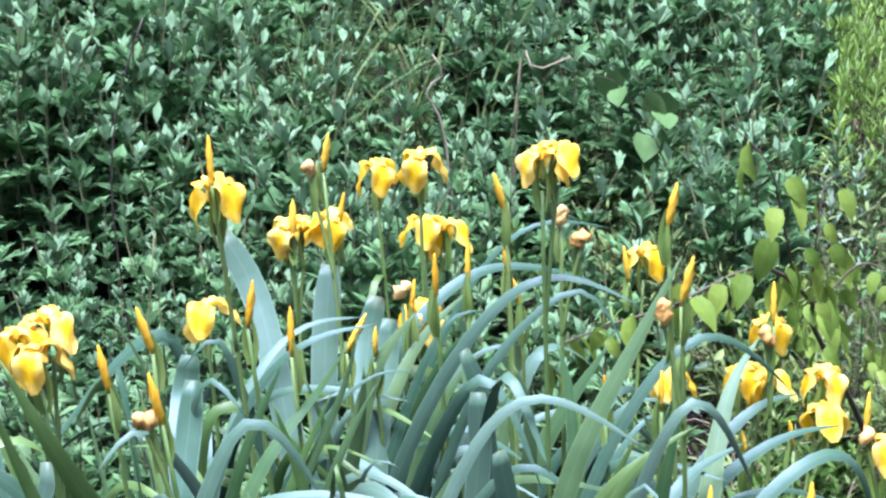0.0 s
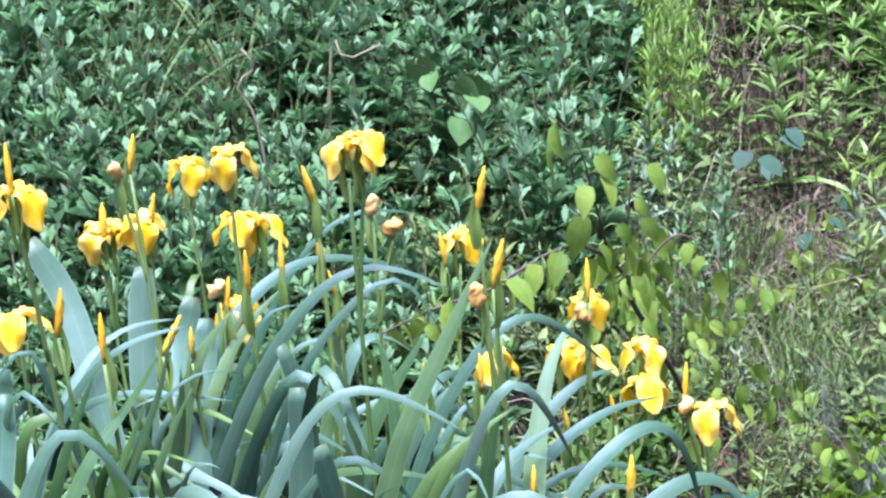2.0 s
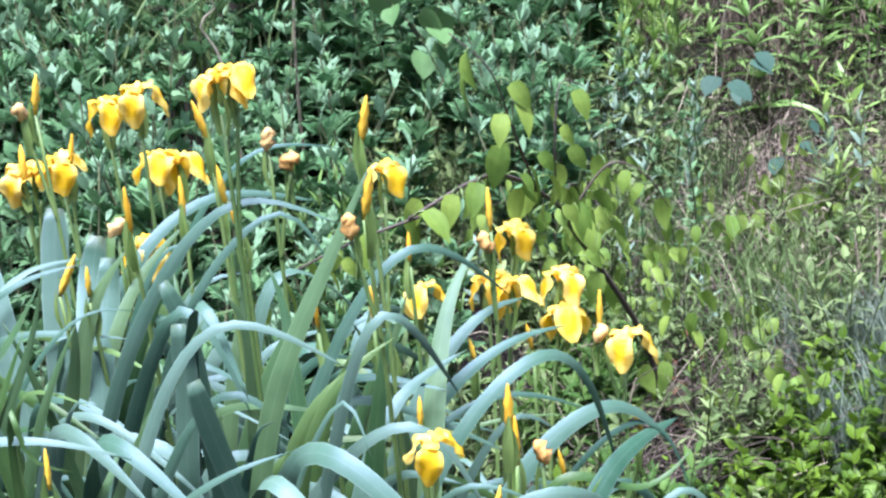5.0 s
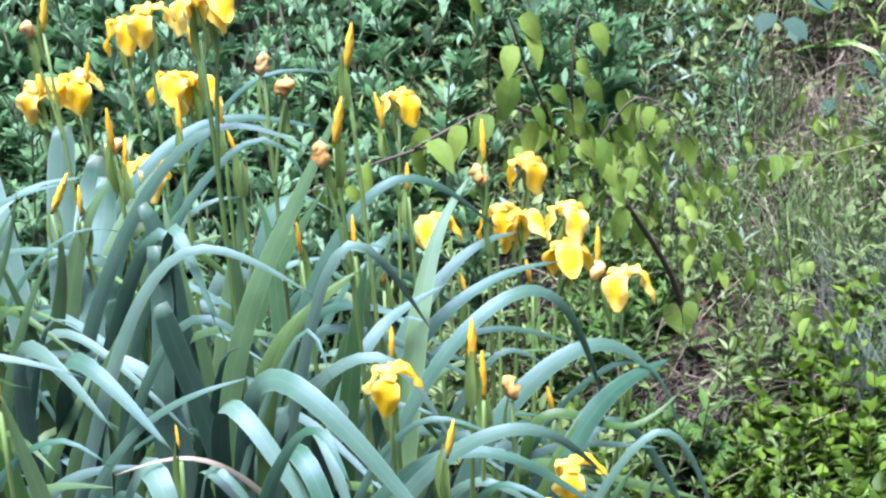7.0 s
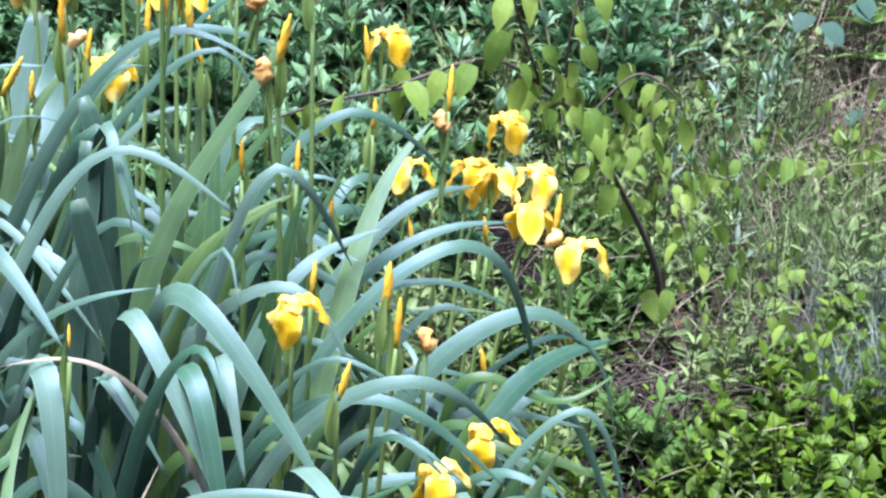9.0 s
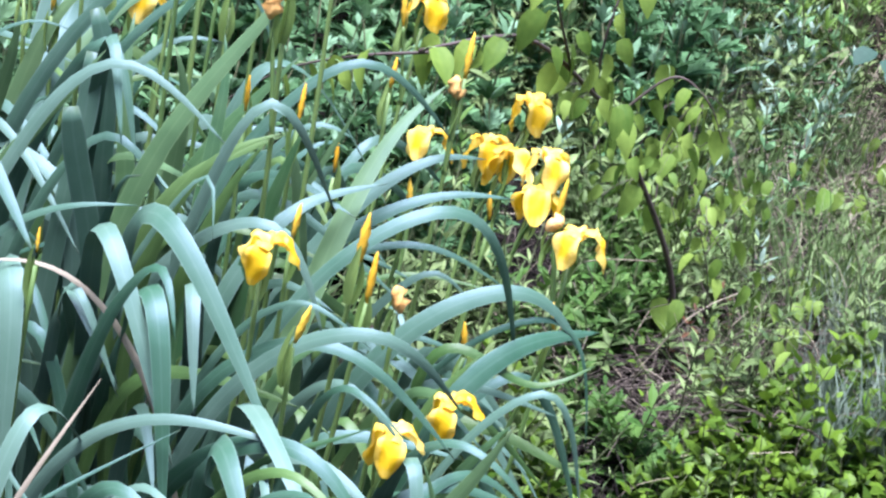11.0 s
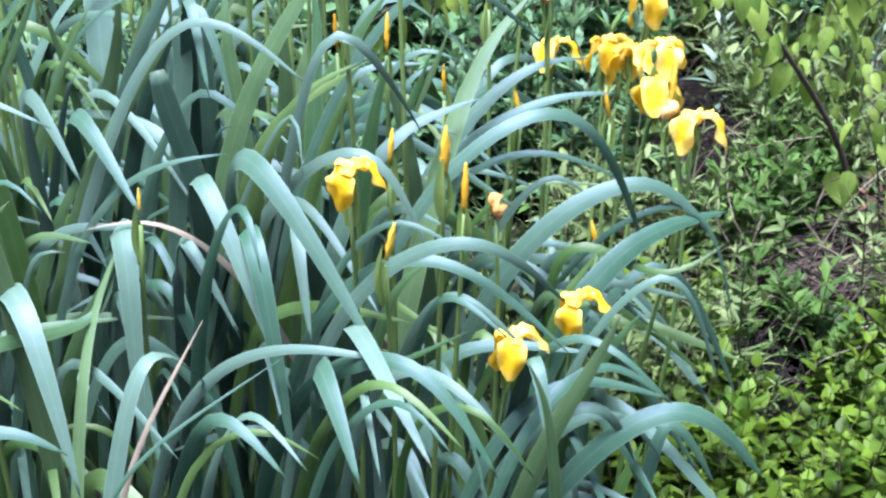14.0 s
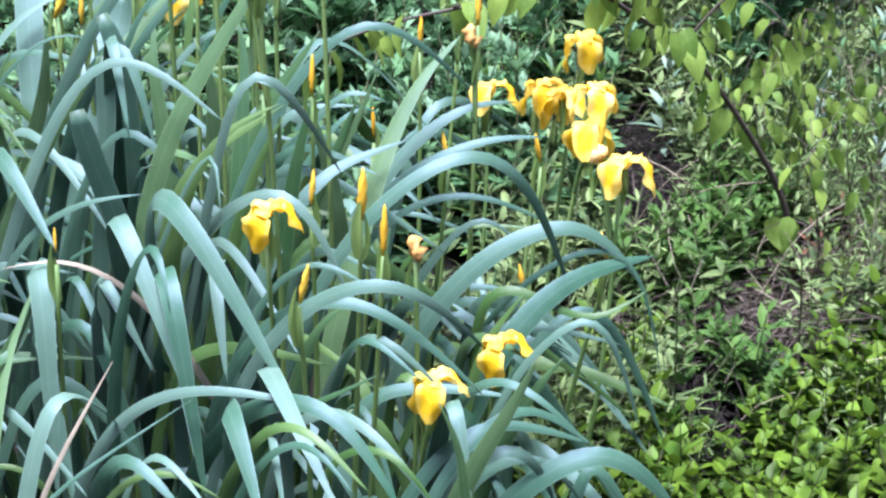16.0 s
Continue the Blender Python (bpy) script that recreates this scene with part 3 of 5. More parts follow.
blade((0.80, -0.37), (1.00, -0.48, 0.59), (1.04, -0.50, 0.58), (1.12, -0.50, 0.50), 0.016)
blade((0.84, -0.37), (1.07, -0.40, 0.63), (1.11, -0.40, 0.65), (1.19, -0.40, 0.48), 0.013)
blade((0.17, -0.10), (0.24, -0.10, 0.81), (0.27, -0.10, 0.92), (0.28, -0.10, 1.01), 0.035)
blade((0.02, -0.23), (0.21, -0.25, 0.89), (0.25, -0.25, 0.97), (0.28, -0.25, 1.02), 0.022)
blade((-0.07, -0.32), (0.15, -0.35, 0.93), (0.18, -0.35, 0.99), (0.21, -0.35, 1.05), 0.021, IRIS_LEAF_YOUNG)
blade((0.08, -0.13), (0.24, -0.30, 0.88), (0.27, -0.32, 0.93), (0.30, -0.34, 0.92), 0.016)
blade((0.30, -0.37), (0.13, -0.40, 0.76), (0.10, -0.40, 0.86), (0.08, -0.40, 0.93), 0.024)
blade((0.10, -0.01), (0.28, 0.00, 0.89), (0.32, 0.00, 0.99), (0.38, 0.00, 1.06), 0.041)
blade((0.15, 0.03), (0.38, 0.05, 0.89), (0.43, 0.05, 0.97), (0.47, 0.05, 1.01), 0.024)
blade((0.21, 0.08), (0.46, 0.10, 0.93), (0.51, 0.10, 0.96), (0.57, 0.10, 0.96), 0.022)
blade((0.55, -0.28), (0.68, -0.30, 0.79), (0.70, -0.30, 0.88), (0.72, -0.30, 0.95), 0.036)
blade((0.51, -0.35), (0.73, -0.25, 0.82), (0.78, -0.22, 0.84), (0.85, -0.20, 0.86), 0.029)
blade((0.35, -0.32), (0.57, -0.48, 0.87), (0.61, -0.50, 0.92), (0.63, -0.55, 0.85), 0.012)
blade((0.33, -0.64), (0.25, -0.70, 0.82), (0.23, -0.70, 0.92), (0.22, -0.70, 0.97), 0.032)
blade((0.06, -0.52), (0.25, -0.70, 0.89), (0.29, -0.72, 0.90), (0.34, -0.75, 0.87), 0.017)
blade((0.42, -0.47), (0.56, -0.72, 0.85), (0.59, -0.76, 0.88), (0.62, -0.82, 0.82), 0.023)
blade((0.51, -0.10), (0.53, -0.10, 0.82), (0.53, -0.10, 0.93), (0.51, -0.10, 0.99), 0.035)
blade((0.56, -0.37), (0.59, -0.15, 0.90), (0.59, -0.12, 0.97), (0.58, -0.10, 1.02), 0.031)
blade((0.52, -0.21), (0.45, -0.10, 0.87), (0.44, -0.08, 0.96), (0.44, -0.05, 1.02), 0.033)
blade((0.34, -0.28), (0.41, -0.30, 0.85), (0.42, -0.30, 0.93), (0.42, -0.30, 1.01), 0.036, blunt=1.0)
blade((0.34, -0.01), (0.57, 0.00, 0.81), (0.63, 0.00, 0.90), (0.69, 0.00, 0.98), 0.037)
blade((0.36, -0.05), (0.54, 0.10, 0.86), (0.56, 0.12, 0.93), (0.55, 0.12, 1.01), 0.028)
blade((0.17, -0.05), (0.37, -0.05, 0.84), (0.41, -0.05, 0.93), (0.47, -0.05, 1.00), 0.032)
blade((0.47, -0.10), (0.69, -0.10, 0.75), (0.73, -0.10, 0.83), (0.76, -0.10, 0.90), 0.027)
blade((0.12, -0.19), (0.30, -0.20, 0.83), (0.33, -0.20, 0.90), (0.37, -0.24, 0.92), 0.022)
blade((0.07, -0.33), (0.24, -0.35, 0.74), (0.29, -0.35, 0.82), (0.32, -0.32, 0.87), 0.025)
blade((0.16, -0.51), (0.31, -0.55, 0.63), (0.35, -0.55, 0.70), (0.38, -0.55, 0.74), 0.027)
blade((0.52, -0.46), (0.72, -0.50, 0.62), (0.75, -0.50, 0.68), (0.80, -0.50, 0.72), 0.023)
blade((0.77, -0.19), (0.73, -0.20, 0.78), (0.71, -0.20, 0.87), (0.68, -0.20, 0.94), 0.031)
blade((0.42, -0.23), (0.61, -0.25, 0.79), (0.64, -0.25, 0.86), (0.67, -0.25, 0.91), 0.025, IRIS_LEAF_YOUNG)
blade((0.49, -0.10), (0.73, -0.10, 0.81), (0.77, -0.10, 0.89), (0.79, -0.10, 0.94), 0.023)


def canopy(x, y):
    """Height that the foliage reaches over a place in the clump."""
    return 0.93 - 0.42 * max(0.0, x - 0.5) / 0.5 - 0.42 * max(0.0, -0.15 - y) / 0.6


# the crowd of plainer blades that fills the clump
while len(BLADES) < 290:
    x, y = rng.uniform(-0.45, 1.0), rng.uniform(-0.6, 0.5)
    if y < -0.55 + 0.5 * max(0.0, x - 0.55) or (0.0 < x < 0.85 and y < -0.08) or (x > 0.75 and y > 0.25):
        continue
    h = canopy(x, y) * rng.uniform(0.55, 0.92)
    if 0.0 < x < 0.9 and y < 0.05 and rng.random() < 0.55:
        h = rng.uniform(0.18, 0.34)
    a = math.atan2(y + 0.15, x - 0.35) + rng.uniform(-1.2, 1.2)
    lean = h * rng.uniform(0.08, 0.4)
    u = (math.cos(a), math.sin(a))
    z0 = ground_z(x, y)
    top = (x + lean * u[0], y + lean * u[1])
    if rng.random() < 0.4:
        pts = ((x + lean * 0.35 * u[0], y + lean * 0.35 * u[1], z0 + h * 0.5), (x + lean * 0.7 * u[0], y + lean * 0.7 * u[1], z0 + h * 0.8), (*top, z0 + h))
    else:
        d = rng.uniform(0.12, 0.30)
        h = min(h * 1.12, canopy(x, y))
        pts = ((x + lean * 0.5 * u[0], y + lean * 0.5 * u[1], z0 + h * 0.75), (*top, z0 + h), (top[0] + d * u[0], top[1] + d * u[1], z0 + h - d * rng.uniform(0.3, 1.2)))
    blade((x, y), *pts, rng.uniform(0.016, 0.030), facing=(rng.uniform(-1.2, 1.2), rng.uniform(-1.0, 0.1), rng.uniform(0.1, 0.7)), mat=IRIS_LEAF_YOUNG if rng.random() < 0.22 else None)

# low outer blades over the clump's front edge, mostly unseen, added to block light
for _ in range(110):
    x, y = rng.uniform(-0.35, 0.95), rng.uniform(-1.15, -0.6)
    if y < -1.15 + 0.6 * max(0.0, x - 0.5) or (0.0 < x < 0.6 and rng.random() < 0.7):
        continue
    h, d = rng.uniform(0.28, 0.50), rng.uniform(0.08, 0.22)
    a = rng.uniform(-2.6, -0.5)
    u = (math.cos(a), math.sin(a))
    blade((x, y), (x + 0.05 * u[0], y + 0.05 * u[1], h * 0.7), (x + 0.12 * u[0], y + 0.12 * u[1], h), (x + (0.12 + d) * u[0], y + (0.12 + d) * u[1], h - rng.uniform(0.05, 0.2)),
          rng.uniform(0.014, 0.030), mat=IRIS_LEAF_YOUNG if rng.random() < 0.3 else None)

# unseen skirt of short blades round the clump's front, added to block low light
for _ in range(190):
    a = rng.uniform(-2.9, -0.5)
    x, y = 0.42 + rng.uniform(0.78, 0.95) * math.cos(a) + 0.08 * math.sin(a), -0.45 + rng.uniform(0.62, 0.85) * math.sin(a)
    h = rng.uniform(0.24, 0.40)
    u = (math.cos(a + rng.uniform(-0.6, 0.6)), math.sin(a))
    d = rng.uniform(0.05, 0.14)
    blade((x, y), (x + 0.02 * u[0], y + 0.02 * u[1], h * 0.6), (x + 0.06 * u[0], y + 0.06 * u[1], h), (x + (0.06 + d) * u[0], y + (0.06 + d) * u[1], h - rng.uniform(0.0, 0.12)), rng.uniform(0.018, 0.030))

# slim arching blades between the broad ones
for _ in range(150):
    x, y = rng.uniform(-0.15, 1.0), rng.uniform(-0.60, 0.25)
    if y < -0.75 + 0.7 * max(0.0, x - 0.45):
        continue
    h = canopy(x, y) * rng.uniform(0.72, 1.0)
    a = rng.choice((0.0, 0.0, 0.0, math.pi)) + rng.uniform(-1.3, 0.5)
    u = (math.cos(a), math.sin(a))
    lean, d = rng.uniform(0.05, 0.18), rng.uniform(0.08, 0.28)
    drop = d * rng.uniform(-0.2, 1.2)
    blade((x - lean * u[0], y - lean * u[1]), (x - 0.3 * lean * u[0], y - 0.3 * lean * u[1], h * 0.72), (x + 0.4 * lean * u[0], y + 0.4 * lean * u[1], h),
          (x + (0.4 * lean + d) * u[0], y + (0.4 * lean + d) * u[1], h - drop), rng.uniform(0.010, 0.023), mat=IRIS_LEAF_YOUNG if rng.random() < 0.3 else None)

# upright blades crowded in the heart of the clump, below the arching ones
for _ in range(210):
    x, y = rng.uniform(-0.25, 0.92), rng.uniform(-0.62, 0.15)
    if y < -0.66 + 0.6 * max(0.0, x - 0.5):
        continue
    h = canopy(x, y) * rng.uniform(0.26, 0.52)
    a, lean = rng.uniform(0, 6.28), rng.uniform(0.01, 0.12)
    u = (math.cos(a), math.sin(a))
    blade((x, y), (x + lean * 0.3 * u[0], y + lean * 0.3 * u[1], h * 0.5), (x + lean * 0.7 * u[0], y + lean * 0.7 * u[1], h * 0.82), (x + lean * u[0], y + lean * u[1], h),
          rng.uniform(0.014, 0.027), facing=(rng.uniform(-1.0, 1.0), -0.8, rng.uniform(0.0, 0.4)), mat=IRIS_LEAF_YOUNG if rng.random() < 0.15 else None)

plants = {}
for b in BLADES:
    plants.setdefault((round(b[0][0] / 0.19), round(b[0][1] / 0.19)), []).append(b)
for key, group in sorted(plants.items()):
    cx, cy = (sum(b[0][k] for b in group) / len(group) for k in (0, 1))
    cz = ground_z(cx, cy)
    dry = any(b[3] is DRY_LEAF for b in group)
    label = "fan of blue-green sword-shaped iris leaves" + (" with a dried brown blade" if dry else " arching over at their tips")
    plant = thing("iris_plant", label, "iris plant", "iris clump", (cx, cy, cz))
    for _, pts, width, mat, facing, blunt in group:
        v, f, uv = sword([(p[0] - cx, p[1] - cy, p[2] - cz) for p in pts], width, facing, blunt=blunt)
        part("leaf", keen(mesh("leaf", v, f, mat, uv)), plant, "dried straw-coloured blade" if mat is DRY_LEAF else "")

# ---- the iris clump: flower stalks ----
def petal_mesh(name, mat, *args, **kw):
    v, f, uv = petal(*args, **kw)
    return mesh(name, v, f, mat, uv)


FALLS = [petal_mesh("fall", PETAL, [(0.003, 0.004), (0.014, 0.015), (0.027, 0.016), (0.038 + d, 0.004), (0.042 + 1.5 * d, -0.020), (0.040 + 2 * d, -0.054 + 0.5 * d)],
                    [0.006, 0.010, 0.015, 0.0205, 0.0245, 0.0255, 0.0248, 0.0215, 0.0155, 0.0060], 0.24, 15, 0.42, s) for d, s in ((0.0, 0.0), (0.006, 2.0), (-0.007, 4.0))]
STANDARDS = [petal_mesh("standard", PETAL_PALE, [(0.003, 0), (0.009, 0.010), (0.014, 0.017), (0.018 + d, 0.024)], [0.003, 0.005, 0.007, 0.007, 0.003], -0.4, 7, 0.2, s)
             for d, s in ((0.0, 0.0), (0.006, 1.5))]
STYLES = [petal_mesh("style_arm", PETAL_PALE, [(0.002, 0.004), (0.012, 0.019), (0.024, 0.0225), (0.033, 0.019 + d)], [0.006, 0.010, 0.0135, 0.0145, 0.010], 0.35, 9, 0.3, s)
          for d, s in ((0.0, 0.0), (0.007, 1.0))]


def lathe(line, sides=8, twist=0.0, wobble=0.0, seed=0):
    """A body round z through (radius, z), with twisted ridges."""
    r = random.Random(seed)
    verts, faces, uvs = [], [], []
    for i, (rad, z) in enumerate(line):
        for k in range(sides):
            a = 2 * math.pi * k / sides + twist * z
            q = rad * (1 + (0.13 if k % 2 else -0.10)) * (1 + wobble * r.uniform(-1, 1))
            verts.append((q * math.cos(a) + wobble * rad * r.uniform(-0.5, 0.5), q * math.sin(a), z))
            uvs.append((k / sides, i / (len(line) - 1)))
        if i:
            b = (i - 1) * sides
            faces += [(b + k, b + (k + 1) % sides, b + sides + (k + 1) % sides, b + sides + k) for k in range(sides)]
    faces += [tuple(range(sides))[::-1], tuple(range(len(verts) - sides, len(verts)))]
    return verts, faces, uvs


OVARY = mesh("ovary", *(lambda q: (q[0], q[1], STEM, q[2]))(lathe([(0.003, -0.045), (0.005, -0.035), (0.0055, -0.022), (0.004, -0.010), (0.005, 0.0), (0.002, 0.004)])))
BUDS = [mesh("bud", *(lambda q: (q[0], q[1], BUD, q[2]))(lathe([(0.0035 * g, -0.034), (0.007 * g, -0.020), (0.0088 * g, -0.004), (0.0080 * g, 0.012), (0.0055 * g, 0.025), (0.0025, 0.035), (0.0008, 0.039)], 8, 60.0, 0.05, g2)))
        for g, g2 in ((1.0, 1), (0.8, 2), (1.12, 3))]
WILTS = [mesh("wilted_flower", *(lambda q: (q[0], q[1], WILT, q[2]))(lathe([(0.003, -0.022), (0.009, -0.014), (0.014, -0.004), (0.011, 0.006), (0.013, 0.013), (0.006, 0.020), (0.001, 0.023)], 9, 90.0, 0.35, s))) for s in (5, 6)]
SPATHES = []
for ln, wd in ((0.085, 0.017), (0.11, 0.020), (0.065, 0.014)):
    v, f, uv = petal([(0.003, 0), (0.008, ln * 0.35), (0.007, ln * 0.7), (0.004, ln)], [wd * 0.3, wd * 0.5, wd * 0.5, wd * 0.35, 0.001], 0.75, 8)
    SPATHES.append(mesh("spathe", v, f, SPATHE, uv))


def stem_piece(parent, name, pts, r0, r1, origin):
    line = spline(pts, 14)
    v, f, uv = tube(line - np.array(origin), np.linspace(r0, r1, 14), 7)
    return part(name, mesh(name, v, f, STEM, uv), parent)


def stalk(heads, label, root=None, bract=0):
    """A flower stalk. heads: ("flower", place, turn of its first petal from -y in degrees), ("bud", place, lean), ("wilt", place)."""
    first = heads[0]
    x, y, z = first[1]
    rx, ry = root or (x + (0.42 - x) * 0.16, y + (-0.08 - y) * 0.16)
    o = (rx, ry, ground_z(rx, ry))
    plant = thing("iris_flower_stalk", label, "iris flower", "iris flower stalks", o)
    main = None
    for n, (kind, place, *more) in enumerate(heads):
        p = Vector(place)
        up = Vector((x - rx, y - ry, z)).normalized()
        if kind == "flower":
            seat = p + Vector((0, 0, 0.014))
            foot = seat - up * 0.044
        elif kind == "bud":
            lean = math.radians(more[0] if more else 0)
            ax = Vector((math.sin(lean), rng.uniform(-0.1, 0.1), math.cos(lean))).normalized()
            seat, foot = p, p - ax * 0.033
        else:
            seat, foot = p, p - Vector((0, 0, 0.02))
        f = np.array(foot)
        if n == 0:
            r = np.array((rx, ry, o[2] - 0.02))
            bend = np.array((rng.uniform(-0.02, 0.02), rng.uniform(-0.02, 0.02), 0))
            main = [r, r * 0.5 + f * 0.5 + bend, r * 0.2 + f * 0.8 + bend * 0.6, f]
            stem_piece(plant, "stem", main, 0.0050, 0.0032, o)
        else:
            fork = main[2] * 0.75 + main[3] * 0.25
            if fork[2] > f[2] - 0.03:
                fork = main[1] * 0.5 + main[2] * 0.5
            stem_piece(plant, "branch", [fork, fork * 0.45 + f * 0.55 + np.array((0, 0, 0.01)), f], 0.0036, 0.003, o)
        base = Vector(foot) - up * (0.030 if kind == "flower" else 0.055)
        for k in range(2 if kind != "wilt" else 1):
            a = rng.uniform(0, 6.28)
            m = Matrix.Translation(base - Vector(o)) @ up.to_track_quat("Z", "Y").to_matrix().to_4x4() @ Matrix.Rotation(a, 4, "Z") @ Matrix.Scale(0.78, 4)
            part("spathe", SPATHES[(n + k + bract) % 3], plant, "", m)
        at = seat - Vector(o)
        if kind == "flower":
            turn, size = math.radians(more[0]), (more[1] if len(more) > 1 else 1.0)
            tilt = Matrix.Rotation(rng.uniform(-0.16, 0.16), 4, "X") @ Matrix.Rotation(rng.uniform(-0.16, 0.16), 4, "Y")
            head = part("flower", OVARY, plant, "open yellow iris flower", Matrix.Translation(at) @ tilt @ Matrix.Scale(0.92 * size, 4))
            for k in range(3):
                a = math.radians(-90) + turn + k * math.radians(120)
                sag = rng.uniform(-0.45, 0.10)
                part("fall", FALLS[(n + k) % 3], head, "", Matrix.Rotation(a, 4, "Z") @ Matrix.Rotation(sag, 4, "Y"))
                part("style_arm", STYLES[k % 2], head, "", Matrix.Rotation(a + 0.1, 4, "Z"))
                part("standard", STANDARDS[(k + n) % 2], head, "", Matrix.Rotation(a + 1.05, 4, "Z"))
        elif kind == "bud":
            part("bud", BUDS[n % 3 if more and abs(more[0]) > 3 else 1], plant, "closed orange-yellow bud", Matrix.Translation(at) @ ax.to_track_quat("Z", "Y").to_matrix().to_4x4() @ Matrix.Scale(more[1] if len(more) > 1 else 1.0, 4) @ Matrix.Diagonal((0.76, 0.76, 1.0, 1.0)))
        else:
            part("wilted_flower", WILTS[n % 2], plant, "shrivelled orange-brown flower", Matrix.Translation(at) @ pose(0, 0, 0, rng.uniform(-60, 60), rng.uniform(-60, 60), rng.uniform(0, 360)) @ Matrix.Scale(0.85, 4))
    return plant


rng = random.Random(29)
OPEN = "iris stalk with an open yellow flower"
PAIR = "iris stalk with two yellow flowers and a bud"
SHUT = "iris stalk with a closed orange-yellow bud"
SPENT = "iris stalk with a bud and a withered flower"
stalk([("flower", (0.525, -0.30, 1.325), -60, 0.80), ("flower", (0.55, -0.29, 1.33), 20, 0.80), ("wilt", (0.62, 0.02, 1.19))][:2], "tall iris stalk crowned with two drooping yellow flowers")
stalk([("flower", (0.40, 0.65, 1.16), 15)], OPEN)
stalk([("flower", (0.45, 0.40, 1.215), -20)], OPEN)
stalk([("flower", (0.475, 0.57, 1.06), 5), ("flower", (0.515, 0.57, 1.05), 60)], "iris stalk with two crowded yellow flowers")
stalk([("flower", (0.225, 0.65, 1.06), -30), ("flower", (0.255, 0.64, 1.055), 50), ("bud", (0.235, 0.62, 1.10), 4)], PAIR)
stalk([("flower", (0.30, 0.60, 1.075), 10), ("bud", (0.325, 0.60, 1.11), 12)], "iris stalk with a yellow flower and bud")
stalk([("flower", (0.89, 0.52, 0.98), 25), ("bud", (0.85, 0.50, 0.985), -6)], "iris stalk with a yellow flower and bud")
stalk([("flower", (1.10, 0.42, 0.845), 22)], OPEN)
stalk([("flower", (1.12, 0.19, 0.81), 20), ("flower", (1.115, 0.16, 0.755), -10)], "iris stalk with two yellow flowers, one above the other")
stalk([("flower", (1.17, 0.0, 0.74), -35), ("bud", (1.135, 0.02, 0.81), 6), ("wilt", (1.13, 0.01, 0.775))], "iris stalk with a yellow flower, bud and withered bloom")
stalk([("flower", (0.93, 0.51, 0.735), -25)], OPEN)
stalk([("flower", (1.03, 0.36, 0.775), 10), ("flower", (1.065, 0.34, 0.765), 50)], "iris stalk with two crowded yellow flowers")
stalk([("flower", (0.70, -0.60, 0.855), -16, 0.80)], "short iris stalk with a yellow flower among the leaves")
stalk([("flower", (0.90, -0.50, 0.575), 0, 0.9)], "short iris stalk with a yellow flower among the leaves")
stalk([("flower", (0.985, -0.35, 0.57), -18, 0.9)], "short iris stalk with a yellow flower among the leaves")
stalk([("flower", (-0.165, -0.62, 1.190), -15, 0.82), ("flower", (-0.150, -0.59, 1.220), 45, 0.78), ("flower", (-0.185, -0.60, 1.205), -60, 0.76)], "iris stalk with three crowded yellow flowers")
stalk([("flower", (0.07, -0.20, 1.295), 40), ("bud", (0.068, -0.21, 1.355), 0)], "iris stalk with a yellow flower under a bud")
stalk([("flower", (0.05, 0.20, 1.02), -10)], OPEN)
stalk([("flower", (0.41, 0.20, 0.985), 20)], OPEN)
stalk([("bud", (0.735, -0.22, 1.24), 12)], SHUT)
stalk([("bud", (0.685, -0.46, 1.185), 13), ("wilt", (0.66, -0.43, 1.14))], SPENT)
stalk([("bud", (0.38, -0.21, 1.16), 0)], SHUT)
stalk([("bud", (0.28, 0.34, 1.265), 10), ("wilt", (0.25, 0.34, 1.24))], SPENT)
stalk([("bud", (0.52, 0.0, 1.235), -14)], SHUT)
stalk([("bud", (0.48, 0.10, 1.10), 2)], SHUT)
stalk([("bud", (0.545, 0.10, 1.11), -5)], SHUT)
stalk([("wilt", (0.62, 0.02, 1.19)), ("wilt", (0.65, 0.02, 1.15))], "iris stalk with two withered flowers")
stalk([("bud", (-0.04, -0.30, 1.14), -14)], SHUT)
stalk([("bud", (-0.10, -0.30, 1.09), -8)], SHUT)
stalk([("bud", (-0.03, -0.50, 1.10), -10), ("wilt", (-0.045, -0.50, 1.075))], SPENT)
stalk([("bud", (0.11, -0.20, 1.14), 10)], SHUT)
stalk([("bud", (0.16, -0.30, 1.12), 2)], SHUT)
stalk([("bud", (0.28, 0.0, 1.03), 28)], SHUT)
stalk([("wilt", (0.37, 0.10, 1.07)), ("bud", (0.385, 0.1, 1.05), 10)], SPENT)
stalk([("bud", (0.82, -0.56, 0.885), 4)], SHUT)
stalk([("wilt", (0.88, -0.48, 0.785))], "iris stalk with a withered tip in its green sheath")
stalk([("bud", (0.76, -0.69, 0.81), 14, 0.75)], SHUT)
stalk([("bud", (1.14, -0.12, 0.66), -10, 0.75)], SHUT)
stalk([("bud", (1.03, 0.10, 0.76), -8, 0.7)], SHUT)
stalk([("bud", (0.71, -0.23, 0.965), 3, 0.8)], SHUT)
stalk([("bud", (0.42, -0.60, 0.835), 0, 0.45)], SHUT)
stalk([("bud", (0.89, -0.07, 0.81), -8, 0.7)], SHUT)
stalk([("bud", (0.84, 0.10, 0.955), 4, 0.7)], SHUT)
stalk([("bud", (0.56, 0.10, 1.05), -12, 0.7)], SHUT)
stalk([("bud", (0.31, 0.0, 1.015), 4, 0.7)], SHUT)
stalk([("bud", (0.77, 0.0, 0.83), 0, 0.7)], SHUT)
stalk([("bud", (1.01, -0.10, 0.60), -8, 0.75)], SHUT)
stalk([("bud", (0.63, -0.20, 0.96), 0, 0.75)], SHUT)
